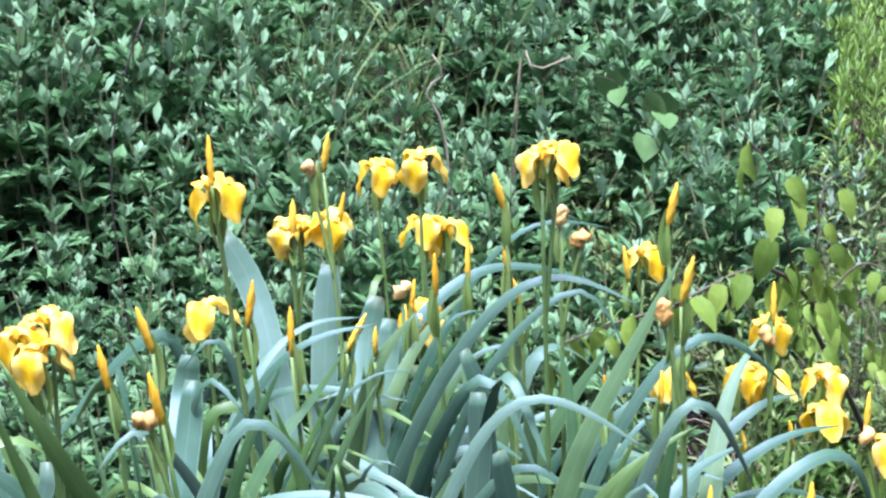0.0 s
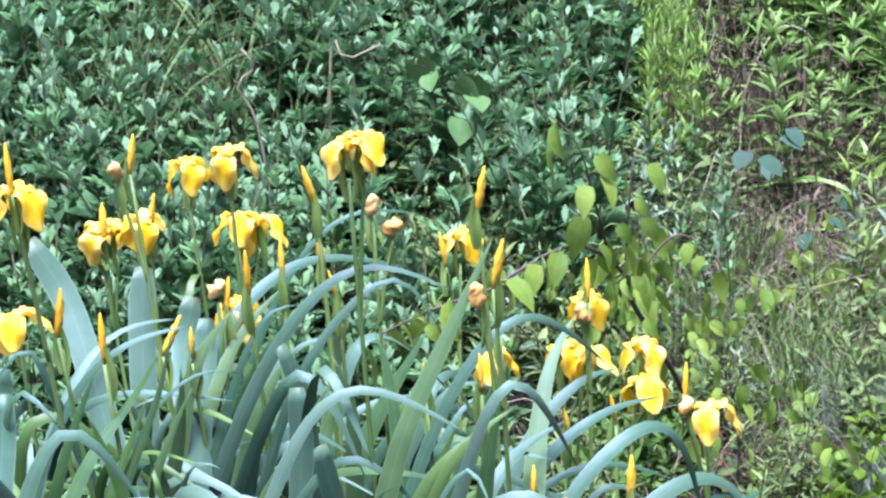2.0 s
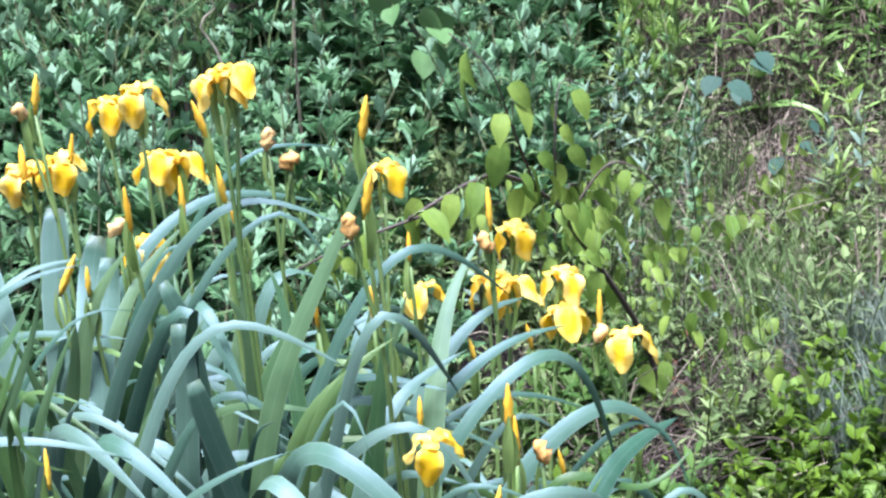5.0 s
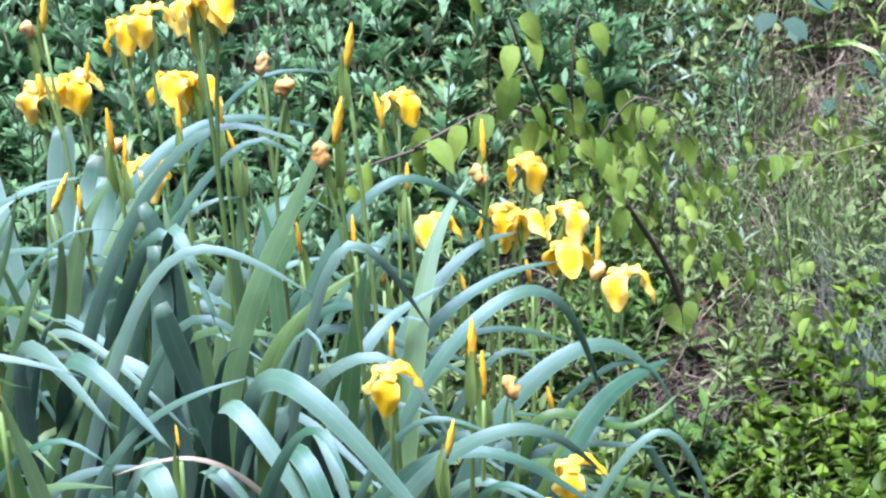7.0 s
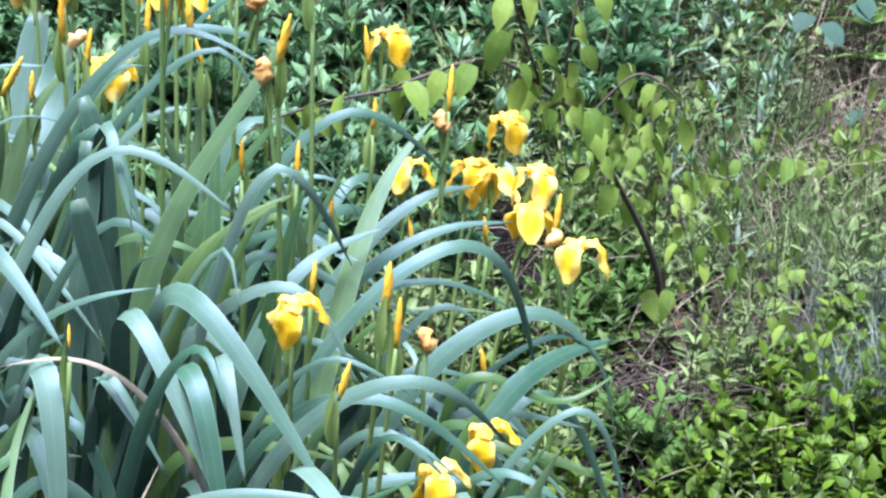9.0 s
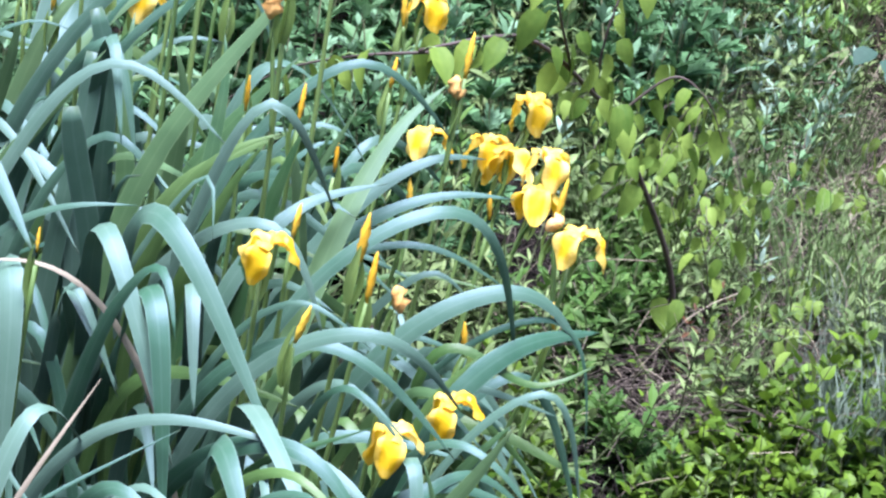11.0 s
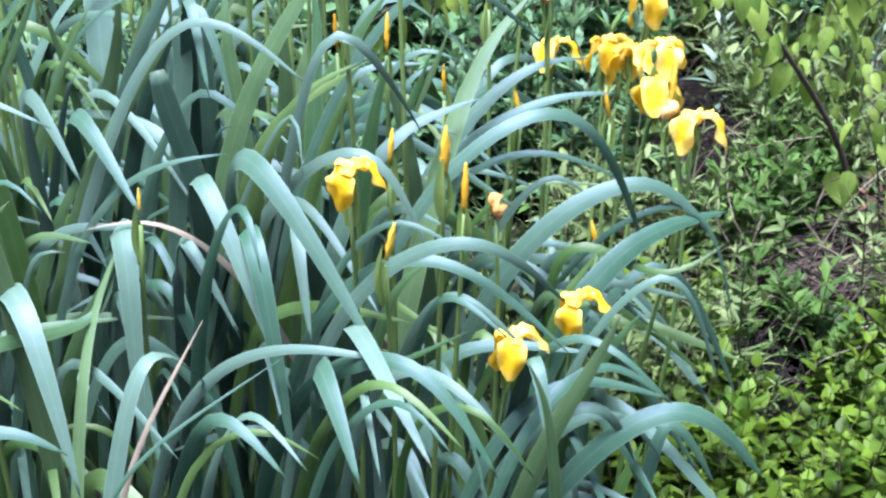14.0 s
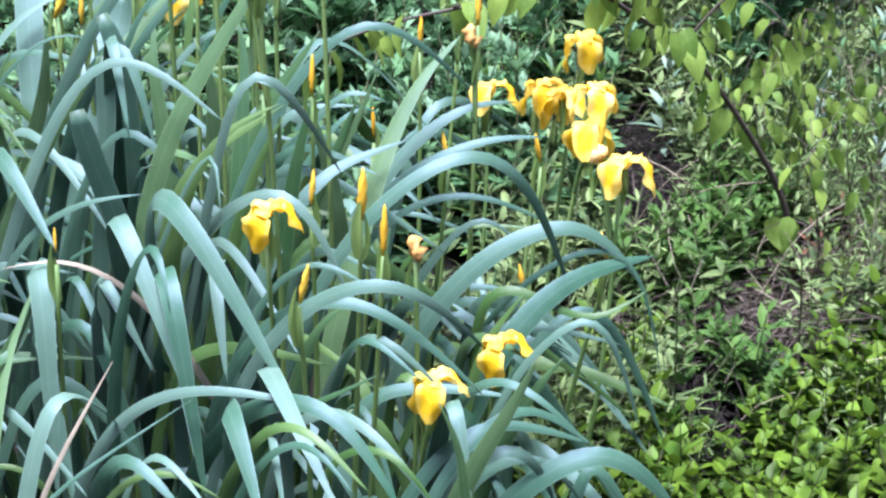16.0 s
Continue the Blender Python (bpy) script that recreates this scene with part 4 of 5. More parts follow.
stalk([("bud", (0.84, -0.50, 0.815), 3)], SHUT)
stalk([("bud", (0.73, -0.40, 0.845), 6, 0.7)], SHUT)
stalk([("bud", (0.22, -0.70, 0.975), 3, 0.7)], SHUT)
stalk([("bud", (0.945, -0.06, 1.035), 3), ("wilt", (0.935, -0.06, 0.985))], SPENT)

# ---- plants behind and beside the irises ----
def lance(length, width, fold=0.3, curl=0.12):
    """A lance-shaped blade along +x, folded at its midrib, of eight triangles."""
    rows = ((0.28, 0.36), (0.60, 0.50))
    v = [(0, 0, 0)]
    for s, w in rows:
        z = -curl * length * s * s
        v += [(length * s, -width * w, z + fold * width * w), (length * s, 0, z), (length * s, width * w, z + fold * width * w)]
    v.append((length, 0, -curl * length))
    return v, [(0, 1, 2), (0, 2, 3), (1, 4, 5, 2), (2, 5, 6, 3), (4, 7, 5), (5, 7, 6)]


def mugwort_leaf(size, r):
    """A leaf with a lance-shaped blade and often one or two pairs of narrow side lobes."""
    h = Heap()
    h.add(lance(size, size * r.uniform(0.34, 0.52)))
    for s, ln, an in ((0.45, 0.46, 34), (0.22, 0.36, 48))[:r.choice((0, 1, 1, 2))]:
        for side in (-1, 1):
            h.add(lobe(size * ln * r.uniform(0.8, 1.15), size * 0.15), Matrix.Translation((size * s, 0, 0)) @ Matrix.Rotation(side * math.radians(an), 4, "Z"))
    return h.piece()


def herb_frame(height, count, r, spread=1.0, first=0.15):
    """Places for leaves up a stem: height, direction angle, lift, size."""
    rows = []
    for k in range(count):
        s = first + (1 - first) * (k / (count - 1))
        rows.append((s * height, k * 2.4 + r.uniform(-0.5, 0.5), min(1.35, (0.25 + 0.95 * s ** 2) * spread) + r.uniform(-0.25, 0.25), 1.05 - 0.55 * s ** 2 + r.uniform(-0.12, 0.12)))
    return rows


def herb_stem(height, lean, r, radius=0.004):
    top = (lean * math.cos(r.uniform(0, 6.28)), lean * math.sin(r.uniform(0, 6.28)), height)
    line = spline([(0, 0, -0.03), (top[0] * 0.25, top[1] * 0.25, height * 0.5), top], 8)
    return line, tube(line, np.linspace(radius, radius * 0.45, 8), 5)


def mugwort_heap(seed):
    r = random.Random(seed)
    h = Heap()
    height = r.uniform(0.42, 0.72)
    line, st = herb_stem(height, 0.10, r)
    h.add(st, None, 1)
    for z, a, lift, size in herb_frame(height, 36, r):
        k = min(7, int(z / height * 7))
        s = size * 0.098
        piece = mugwort_leaf(s, r)
        d = (math.cos(a) * math.cos(lift), math.sin(a) * math.cos(lift), math.sin(lift))
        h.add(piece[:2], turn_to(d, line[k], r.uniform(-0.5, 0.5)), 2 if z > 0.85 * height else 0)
    return h.piece()


MUG = [mugwort_heap(s) for s in range(9)]


# hollows where the soil lies bare under dead twigs
BARE = ((1.38, 0.62, 0.11, 0.20), (1.49, 0.88, 0.09, 0.15), (1.62, 1.08, 0.10, 0.09), (1.25, 1.42, 0.10, 0.32))


def bare(x, y, scale=1.0):
    """Whether this place lies in one of the hollows where dead twigs cover the soil."""
    return any(((x - a) / u) ** 2 + ((y - b) / w) ** 2 < scale for a, b, u, w in BARE)


def view_edge(y):
    """Left and right bounds of what the camera looks at, by distance; plants fill these."""
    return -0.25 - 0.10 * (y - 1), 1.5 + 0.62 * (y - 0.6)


thicket = Heap()
r = random.Random(3)
count = 0
while count < 1180:
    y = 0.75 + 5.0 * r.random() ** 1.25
    lo, hi = view_edge(y)
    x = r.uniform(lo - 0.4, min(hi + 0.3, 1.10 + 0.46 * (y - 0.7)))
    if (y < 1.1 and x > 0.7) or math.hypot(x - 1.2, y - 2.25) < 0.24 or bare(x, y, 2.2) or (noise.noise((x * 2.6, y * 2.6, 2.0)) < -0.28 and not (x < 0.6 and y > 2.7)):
        continue
    if x < 0.40 and y < 2.4 and r.random() < 0.25:
        continue
    s = r.uniform(0.8, 1.2) * (0.66 if x < 0.35 and y < 2.4 else 0.8 if y < 1.3 else 1.0) * (1.0 + 0.42 * noise.noise((x * 1.9, y * 1.9, 5.0)))
    m = Matrix.Translation((x, y, ground_z(x, y))) @ Matrix.Rotation(r.uniform(0, 6.28), 4, "Z") @ Matrix.Rotation(r.uniform(-0.25, 0.25), 4, "X") @ Matrix.Scale(s, 4)
    thicket.add_many(MUG[count % 9], m)
    count += 1
# closer together behind the far end of the clump
for k in range(90):
    x, y = r.uniform(-0.75, 0.3), r.uniform(2.2, 4.0)
    m = Matrix.Translation((x, y, ground_z(x, y))) @ Matrix.Rotation(r.uniform(0, 6.28), 4, "Z") @ Matrix.Rotation(r.uniform(-0.25, 0.25), 4, "X") @ Matrix.Scale(r.uniform(0.95, 1.25), 4)
    thicket.add_many(MUG[k % 9], m)
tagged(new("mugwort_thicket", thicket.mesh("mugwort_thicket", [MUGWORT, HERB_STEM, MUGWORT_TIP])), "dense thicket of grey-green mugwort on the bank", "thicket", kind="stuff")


def leafy_plant(name, label, category, at, height, leaves, leaf_meshes, stem_mat, group="", spread=1.0, lean=0.08, radius=0.004, size=1.0, seed=0, first=0.15):
    """A single herb: a stem and its leaves as parts."""
    r = random.Random(seed)
    x, y = at
    plant = thing(name, label, category, group, (x, y, ground_z(x, y)))
    line, st = herb_stem(height, lean, r, radius)
    part("stem", mesh("stem", *st[:2], stem_mat, st[2]), plant)
    for z, a, lift, s in herb_frame(height, leaves, r, spread, first):
        k = min(7, int(z / height * 7.2))
        d = (math.cos(a) * math.cos(lift), math.sin(a) * math.cos(lift), math.sin(lift))
        part("leaf", r.choice(leaf_meshes), plant, "", turn_to(d, line[k], r.uniform(-0.5, 0.5), s * size))
    return plant


def sheet_mesh(name, mat, *args, **kw):
    v, f, uv = leaf_sheet(*args, **kw)
    return mesh(name, v, f, mat, uv)


MUG_LEAVES = []
for s in range(4):
    v, f, _ = mugwort_leaf(0.078, random.Random(40 + s))
    MUG_LEAVES.append(mesh("leaf", v, f, MUGWORT_PART, smooth=False))
r = random.Random(11)
for k in range(36):
    y = r.uniform(1.0, 2.5)
    x = r.uniform(-0.35, 0.75 + 0.45 * y)
    if bare(x, y, 2.0):
        continue
    leafy_plant("mugwort", "grey-green mugwort with deeply cut leaves", "mugwort", (x, y), r.uniform(0.5, 0.75), 24, MUG_LEAVES, HERB_STEM, "mugwort plants", seed=k, size=r.uniform(0.9, 1.25))

for k in range(26):
    x, y = r.uniform(1.55, 2.15), r.uniform(1.3, 2.5)
    leafy_plant("mugwort", "young grey-green mugwort at the thicket's edge", "mugwort", (x, y), r.uniform(0.25, 0.5), 22, MUG_LEAVES, HERB_STEM, "mugwort plants", seed=60 + k, size=r.uniform(0.6, 0.85))

# bright narrow-leaved herbs at the edge of the thicket
FRESH_LEAVES = [sheet_mesh("leaf", FRESH, 0.075 + 0.012 * k, 0.016, 0.25, 0.3, 5, point=1.0) for k in range(2)]
BRIGHT_LEAVES = [sheet_mesh("leaf", BRIGHT, 0.070 + 0.014 * k, 0.0115, 0.25, 0.3, 4) for k in range(3)]
for k in range(32):
    x, y = 2.10 + 0.10 * math.sin(k * 2.3) + 0.012 * k, 2.42 + 0.034 * k
    leafy_plant("tall_herb", "tall bright green herb with narrow leaves", "herb", (x, y), r.uniform(0.50, 0.85), 46, BRIGHT_LEAVES, STEM, "bright herbs", 2.0, 0.10, seed=100 + k)
for k in range(13):
    x, y = 0.86 + 0.28 * ((k * 0.618) % 1.0), 1.15 + 0.75 * ((k * 0.382) % 1.0)
    leafy_plant("narrow_leaved_herb", "fresh green herb with narrow upright leaves", "herb", (x, y), r.uniform(0.36, 0.55), 22, FRESH_LEAVES, HERB_STEM, "fresh green herbs", 1.5, 0.06, 0.003, seed=700 + k)
OPEN_LEAVES = [sheet_mesh("leaf", FRESH, 0.080 + 0.016 * k, 0.021, 0.35, 0.25, 5) for k in range(2)]
for k in range(22):
    x, y = r.uniform(2.72, 3.5), r.uniform(2.35, 3.9)
    leafy_plant("leafy_herb", "light green bushy herb behind the dead stalks", "herb", (x, y), r.uniform(0.45, 0.75), 34, OPEN_LEAVES, HERB_STEM, "light green herbs", 0.95, 0.12, seed=130 + k, size=1.25)

# lime-green weeds at the foot of the bank
def in_bed(x, y):
    """Whether the weeds cover this place: all but the bare dark hollows beside the irises."""
    return not bare(x, y) and y < (0.74 if x < 1.28 else 0.28 + 0.82 * (x - 1.1)) and y < 1.02 and not (x < 1.12 and y < 0.1)


LIME_LEAVES = [sheet_mesh("leaf", LIME, 0.048 + 0.008 * k, 0.032 + 0.005 * k, 0.15, 0.24, 6, point=1.05) for k in range(3)]
r = random.Random(5)
for k in range(60):
    x, y = r.uniform(1.06, 2.15), r.uniform(0.0, 1.0)
    if not in_bed(x, y):
        continue
    leafy_plant("leafy_weed", "lime green weed with pointed oval leaves", "weed", (x, y), r.uniform(0.12, 0.25), 13, LIME_LEAVES, HERB_STEM, "lime green weeds", 0.8, 0.05, 0.0022, seed=200 + k, size=r.uniform(0.8, 1.15))

# lone sprigs on the bare soil
for k in range(40):
    x, y = r.uniform(1.12, 1.75), r.uniform(0.55, 1.25)
    if bare(x, y, 0.8) and r.random() < 0.6:
        continue
    leafy_plant("leafy_weed", "small lime green sprig on bare soil", "weed", (x, y), r.uniform(0.06, 0.14), 8, LIME_LEAVES, HERB_STEM, "lime green weeds", 0.8, 0.03, 0.0018, seed=500 + k, size=r.uniform(0.5, 0.8))


def lime_heap(seed):
    r = random.Random(seed)
    h = Heap()
    height = r.uniform(0.09, 0.24)
    line, st = herb_stem(height, 0.05, r, 0.002)
    h.add(st, None, 1)
    for z, a, lift, size in herb_frame(height, 14, r, 0.8):
        v, f, _ = leaf_sheet(0.056 * size, 0.037 * size, 0.15, 0.24, 5, point=1.05)
        d = (math.cos(a) * math.cos(lift), math.sin(a) * math.cos(lift), math.sin(lift))
        h.add((v, f), turn_to(d, line[min(7, int(z / height * 7.2))], r.uniform(-0.4, 0.4)))
    return h.piece()


LIMES = [lime_heap(s) for s in range(6)]
bed = Heap()
count = 0
while count < 760:
    x, y = r.uniform(1.04, 2.5), r.uniform(-0.45, 1.02)
    if not in_bed(x, y):
        continue
    bed.add_many(LIMES[count % 6], Matrix.Translation((x, y, ground_z(x, y))) @ Matrix.Rotation(r.uniform(0, 6.28), 4, "Z") @ Matrix.Scale(r.uniform(0.7, 1.2), 4))
    count += 1
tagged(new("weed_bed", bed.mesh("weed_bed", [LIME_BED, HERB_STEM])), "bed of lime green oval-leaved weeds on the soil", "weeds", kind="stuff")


# low mixed herbs, thin and ragged, on the open part of the bank
def mixed_heap(seed):
    r = random.Random(seed)
    h = Heap()
    height = r.uniform(0.12, 0.38)
    line, st = herb_stem(height, 0.10, r, 0.0025)
    h.add(st, None, 1)
    wide, long = r.choice((0.14, 0.20, 0.30, 0.42)), r.choice((0.040, 0.054, 0.072))
    for z, a, lift, size in herb_frame(height, 20, r, 0.9):
        v, f, _ = leaf_sheet(long * size, long * wide * size, 0.35, 0.25, 4)
        d = (math.cos(a) * math.cos(lift), math.sin(a) * math.cos(lift), math.sin(lift))
        h.add((v, f), turn_to(d, line[min(7, int(z / height * 7.2))], r.uniform(-0.6, 0.6)))
    return h.piece()


MIXES = [mixed_heap(s) for s in range(12)]
low = Heap()
count = 0
while count < 1600:
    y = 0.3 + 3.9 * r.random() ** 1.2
    lo, hi = view_edge(y)
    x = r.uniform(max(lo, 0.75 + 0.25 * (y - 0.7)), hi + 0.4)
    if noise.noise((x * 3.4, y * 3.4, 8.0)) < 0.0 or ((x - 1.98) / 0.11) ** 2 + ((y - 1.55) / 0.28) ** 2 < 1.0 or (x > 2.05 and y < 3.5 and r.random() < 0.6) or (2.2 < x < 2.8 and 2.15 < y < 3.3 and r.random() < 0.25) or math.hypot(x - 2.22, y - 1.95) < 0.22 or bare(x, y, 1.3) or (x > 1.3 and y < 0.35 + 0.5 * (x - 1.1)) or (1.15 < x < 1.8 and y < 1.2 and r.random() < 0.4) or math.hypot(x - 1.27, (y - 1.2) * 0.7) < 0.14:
        continue
    low.add_many(MIXES[count % 12], Matrix.Translation((x, y, ground_z(x, y))) @ Matrix.Rotation(r.uniform(0, 6.28), 4, "Z") @ Matrix.Scale(r.uniform(0.7, 1.25), 4))
    count += 1
# small herbs round the foot of the clump
for k in range(190):
    x, y = r.uniform(1.08, 1.85), r.uniform(0.25, 1.35)
    if bare(x, y) or noise.noise((x * 4.0, y * 4.0, 1.0)) < -0.2:
        continue
    low.add_many(MIXES[k % 12], Matrix.Translation((x, y, ground_z(x, y))) @ Matrix.Rotation(r.uniform(0, 6.28), 4, "Z") @ Matrix.Scale(r.uniform(0.4, 0.8), 4))

# small herbs between the irises and the cane
for k in range(90):
    x, y = r.uniform(1.14, 1.6), r.uniform(0.80, 1.35)
    if noise.noise((x * 5.0, y * 5.0, 6.0)) > -0.1 and not bare(x, y) and (x > 1.36 or y < 1.02):
        low.add_many(MIXES[k % 12], Matrix.Translation((x, y, ground_z(x, y))) @ Matrix.Rotation(r.uniform(0, 6.28), 4, "Z") @ Matrix.Scale(r.uniform(0.5, 0.9), 4))

# thicker on the open bank beside the cane
open_bank = 0
while open_bank < 90:
    x, y = r.uniform(1.45, 2.15), 0.75 + 2.2 * r.random()
    if noise.noise((x * 3.1, y * 3.1, 4.0)) < -0.15 or (x < 1.75 and y < 1.1):
        continue
    low.add_many(MIXES[open_bank % 12], Matrix.Translation((x, y, ground_z(x, y))) @ Matrix.Rotation(r.uniform(0, 6.28), 4, "Z") @ Matrix.Scale(r.uniform(0.6, 1.1), 4))
    open_bank += 1
tagged(new("mixed_herbs", low.mesh("mixed_herbs", [MIXED, HERB_STEM])), "ragged low green herbs growing on the bank", "herbs", kind="stuff")


def strip(points, width, r):
    """A grass blade: a folded ribbon along points."""
    pts = np.asarray(points, float)
    a = r.uniform(0, 6.28)
    side = np.array((math.cos(a), math.sin(a), 0.0))
    v, f = [], []
    for i, p in enumerate(pts):
        w = width * (1 - (i / (len(pts) - 1)) ** 2) / 2 + 0.0003
        v += [p - side * w, p + (0, 0, w * 0.5), p + side * w]
        if i:
            b = 3 * i
            f += [(b - 3, b - 2, b + 1, b), (b - 2, b - 1, b + 2, b + 1)]
    return v, f


def tuft(seed, blades, length, width, flop):
    r = random.Random(seed)
    h = Heap()
    for _ in range(blades):
        a, ln, fl = r.uniform(0, 6.28), length * r.uniform(0.6, 1.1), flop * r.uniform(0.4, 1.3)
        u = np.array((math.cos(a), math.sin(a), 0))
        o = np.array((r.uniform(-0.03, 0.03), r.uniform(-0.03, 0.03), -0.01))
        pts = [o + u * ln * fl * s ** 1.8 + np.array((0, 0, ln * (s - fl * 0.55 * s ** 2.4))) for s in np.linspace(0, 1, 6)]
        h.add(strip(pts, width, r))
    return h.piece()


def scatter(name, label, category, mats, protos, places, r, lo=0.7, hi=1.2, tilt=0.15):
    h = Heap()
    for k, (x, y) in enumerate(places):
        m = Matrix.Translation((x, y, ground_z(x, y))) @ Matrix.Rotation(r.uniform(0, 6.28), 4, "Z") @ Matrix.Rotation(r.uniform(-tilt, tilt), 4, "X") @ Matrix.Scale(r.uniform(lo, hi), 4)
        h.add_many(protos[k % len(protos)], m)
    return tagged(new(name, h.mesh(name, mats)), label, category, kind="stuff")


r = random.Random(21)


def lobed_heap(seed):
    """A low herb with deeply cut green leaves."""
    r = random.Random(seed)
    h = Heap()
    height = r.uniform(0.12, 0.24)
    line, st = herb_stem(height, 0.06, r, 0.0025)
    h.add(st, None, 1)
    for z, a, lift, size in herb_frame(height, 18, r, 0.7, 0.3):
        d = (math.cos(a) * math.cos(lift), math.sin(a) * math.cos(lift), math.sin(lift))
        h.add(mugwort_leaf(size * 0.078, r)[:2], turn_to(d, line[min(7, int(z / height * 7))], r.uniform(-0.4, 0.4)))
    return h.piece()


def bush_heap(seed):
    """A bushy herb thick with lance-shaped leaves."""
    r = random.Random(seed)
    h = Heap()
    height = r.uniform(0.50, 0.75)
    line, st = herb_stem(height, 0.12, r, 0.004)
    h.add(st, None, 1)
    for z, a, lift, size in herb_frame(height, 48, r, 1.25, 0.2):
        v, f, _ = leaf_sheet(0.118 * size, 0.024 * size, 0.4, 0.25, 5)
        d = (math.cos(a) * math.cos(lift), math.sin(a) * math.cos(lift), math.sin(lift))
        h.add((v, f), turn_to(d, line[min(7, int(z / height * 7.2))], r.uniform(-0.6, 0.6)))
    return h.piece()


places = [(r.uniform(1.20, 1.56), r.uniform(0.88, 1.32)) for _ in range(110)] + [(r.uniform(1.36, 1.60), r.uniform(1.2, 1.7)) for _ in range(30)]
scatter("lobed_herbs", "lush low herbs with deeply cut green leaves", "herbs", [LOBED_HERB, HERB_STEM], [lobed_heap(s) for s in range(6)], [p for p in places if not bare(*p) and (p[0] > 1.36 or p[1] < 1.02)] + [(1.30 + 0.22 * ((k * 0.618) % 1.0), 0.44 + 0.34 * ((k * 0.382) % 1.0)) for k in range(12)], r)
scatter("bushy_herbs", "bushy green herbs with lance-shaped leaves on the bank", "herbs", [BUSH_LEAF, HERB_STEM], [bush_heap(s) for s in range(6)],
        [(r.uniform(2.72, 3.7), r.uniform(2.45, 3.7)) for _ in range(80)] + [(r.uniform(2.3, 2.75), r.uniform(2.2, 3.0)) for _ in range(7)], r, 0.7, 1.2)
green = [tuft(s, 16, 0.32, 0.0048, 0.4) for s in range(4)]
scatter("green_grass", "thin green grass tufts between the herbs", "grass", [GRASS], green,
        [(x, y) for x, y in ((r.uniform(1.3, 2.2), r.uniform(0.95, 2.3)) for _ in range(130)) if not bare(x, y, 1.4)] + [(r.uniform(0.2, 1.2), r.uniform(3.2, 4.2)) for _ in range(26)] + [(r.uniform(3.0, 4.0), r.uniform(2.6, 4.6)) for _ in range(40)], r)
tall = [tuft(90 + s, 12, 0.95, 0.010, 0.55) for s in range(3)]
scatter("tall_grass", "tall arching grass rising out of the thicket", "grass", [GRASS], tall, [(r.uniform(0.45, 1.0), r.uniform(2.8, 3.3)) for _ in range(9)], r, 0.85, 1.1)
silver = [tuft(30 + s, 36, 0.28, 0.0040, 0.35) for s in range(3)]
scatter("silvery_grass", "wispy silver-green fine grass on the bank", "grass", [SILVER], silver,
        [(r.uniform(1.85, 2.35), r.uniform(0.60, 1.15)) for _ in range(70)], r)
straw = [tuft(50 + s, 14, 0.30, 0.0028, 0.9) for s in range(4)]
scatter("dry_grass", "bleached dry grass lying on the bank", "dry grass", [STRAW], straw,
        [(r.uniform(2.1, 3.1), r.uniform(1.45, 2.5)) for _ in range(60)] + [(r.uniform(1.5, 2.2), r.uniform(1.1, 2.0)) for _ in range(20)], r, tilt=0.5)


def twig_heap(seed, n, length, radius, rise):
    r = random.Random(seed)
    h = Heap()
    for _ in range(n):
        a, ln = r.uniform(0, 6.28), length * r.uniform(0.4, 1.1)
        e = r.uniform(0, rise)
        p0 = np.array((r.uniform(-0.12, 0.12), r.uniform(-0.12, 0.12), r.uniform(0, 0.04)))
        d = np.array((math.cos(a) * math.cos(e), math.sin(a) * math.cos(e), math.sin(e)))
        mid = p0 + d * ln * 0.5 + np.array((r.uniform(-0.04, 0.04), r.uniform(-0.04, 0.04), r.uniform(0, 0.05)))
        line = spline([p0, mid, p0 + d * ln + np.array((0, 0, -0.1 * ln))], 6)
        h.add(tube(line, np.linspace(radius, radius * 0.4, 6), 4)[:2])
    return h.piece()


twigs = [twig_heap(s, 14, 0.26, 0.0022, 0.6) for s in range(5)]
scatter("dead_twigs", "tangle of dead brown stems lying on the soil", "dead stems", [TWIG], twigs,
        [(r.uniform(1.1, 2.1), r.uniform(0.80, 1.4)) for _ in range(30)] + [(a + u * math.cos(k * 2.4) * (k / 14) ** 0.5, b + w * math.sin(k * 2.4) * (k / 14) ** 0.5) for a, b, u, w in BARE[1:3] for k in range(14)] + [(r.uniform(1.3, 2.9), r.uniform(1.1, 2.4)) for _ in range(110)] + [(r.uniform(2.3, 2.95), r.uniform(2.2, 3.3)) for _ in range(25)], r)
pale = [twig_heap(20 + s, 4, 0.34, 0.0021, 1.3) for s in range(5)]
scatter("bleached_stems", "thin bleached dead stems strewn over the bank", "dead stems", [STRAW], pale,
        [(r.uniform(1.25, 2.1), r.uniform(0.75, 1.9)) for _ in range(26)] + [(r.uniform(1.28, 1.46), r.uniform(0.42, 0.75)) for _ in range(2)] + [(r.uniform(1.9, 2.9), r.uniform(1.6, 3.0)) for _ in range(32)], r)


# twigs in a darkened copy of the bark colour, painting the hollows' shade
scatter("dark_twigs", "dense tangles of dead twigs, darkened to paint shade in bare hollows", "dead stems", [SHADE_TWIG], twigs,
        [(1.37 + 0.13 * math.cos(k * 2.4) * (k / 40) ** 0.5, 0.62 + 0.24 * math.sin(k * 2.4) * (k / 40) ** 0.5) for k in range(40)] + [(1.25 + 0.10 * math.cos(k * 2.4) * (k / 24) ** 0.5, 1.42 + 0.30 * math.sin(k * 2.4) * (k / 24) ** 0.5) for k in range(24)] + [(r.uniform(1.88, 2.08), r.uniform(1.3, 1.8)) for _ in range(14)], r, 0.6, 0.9)


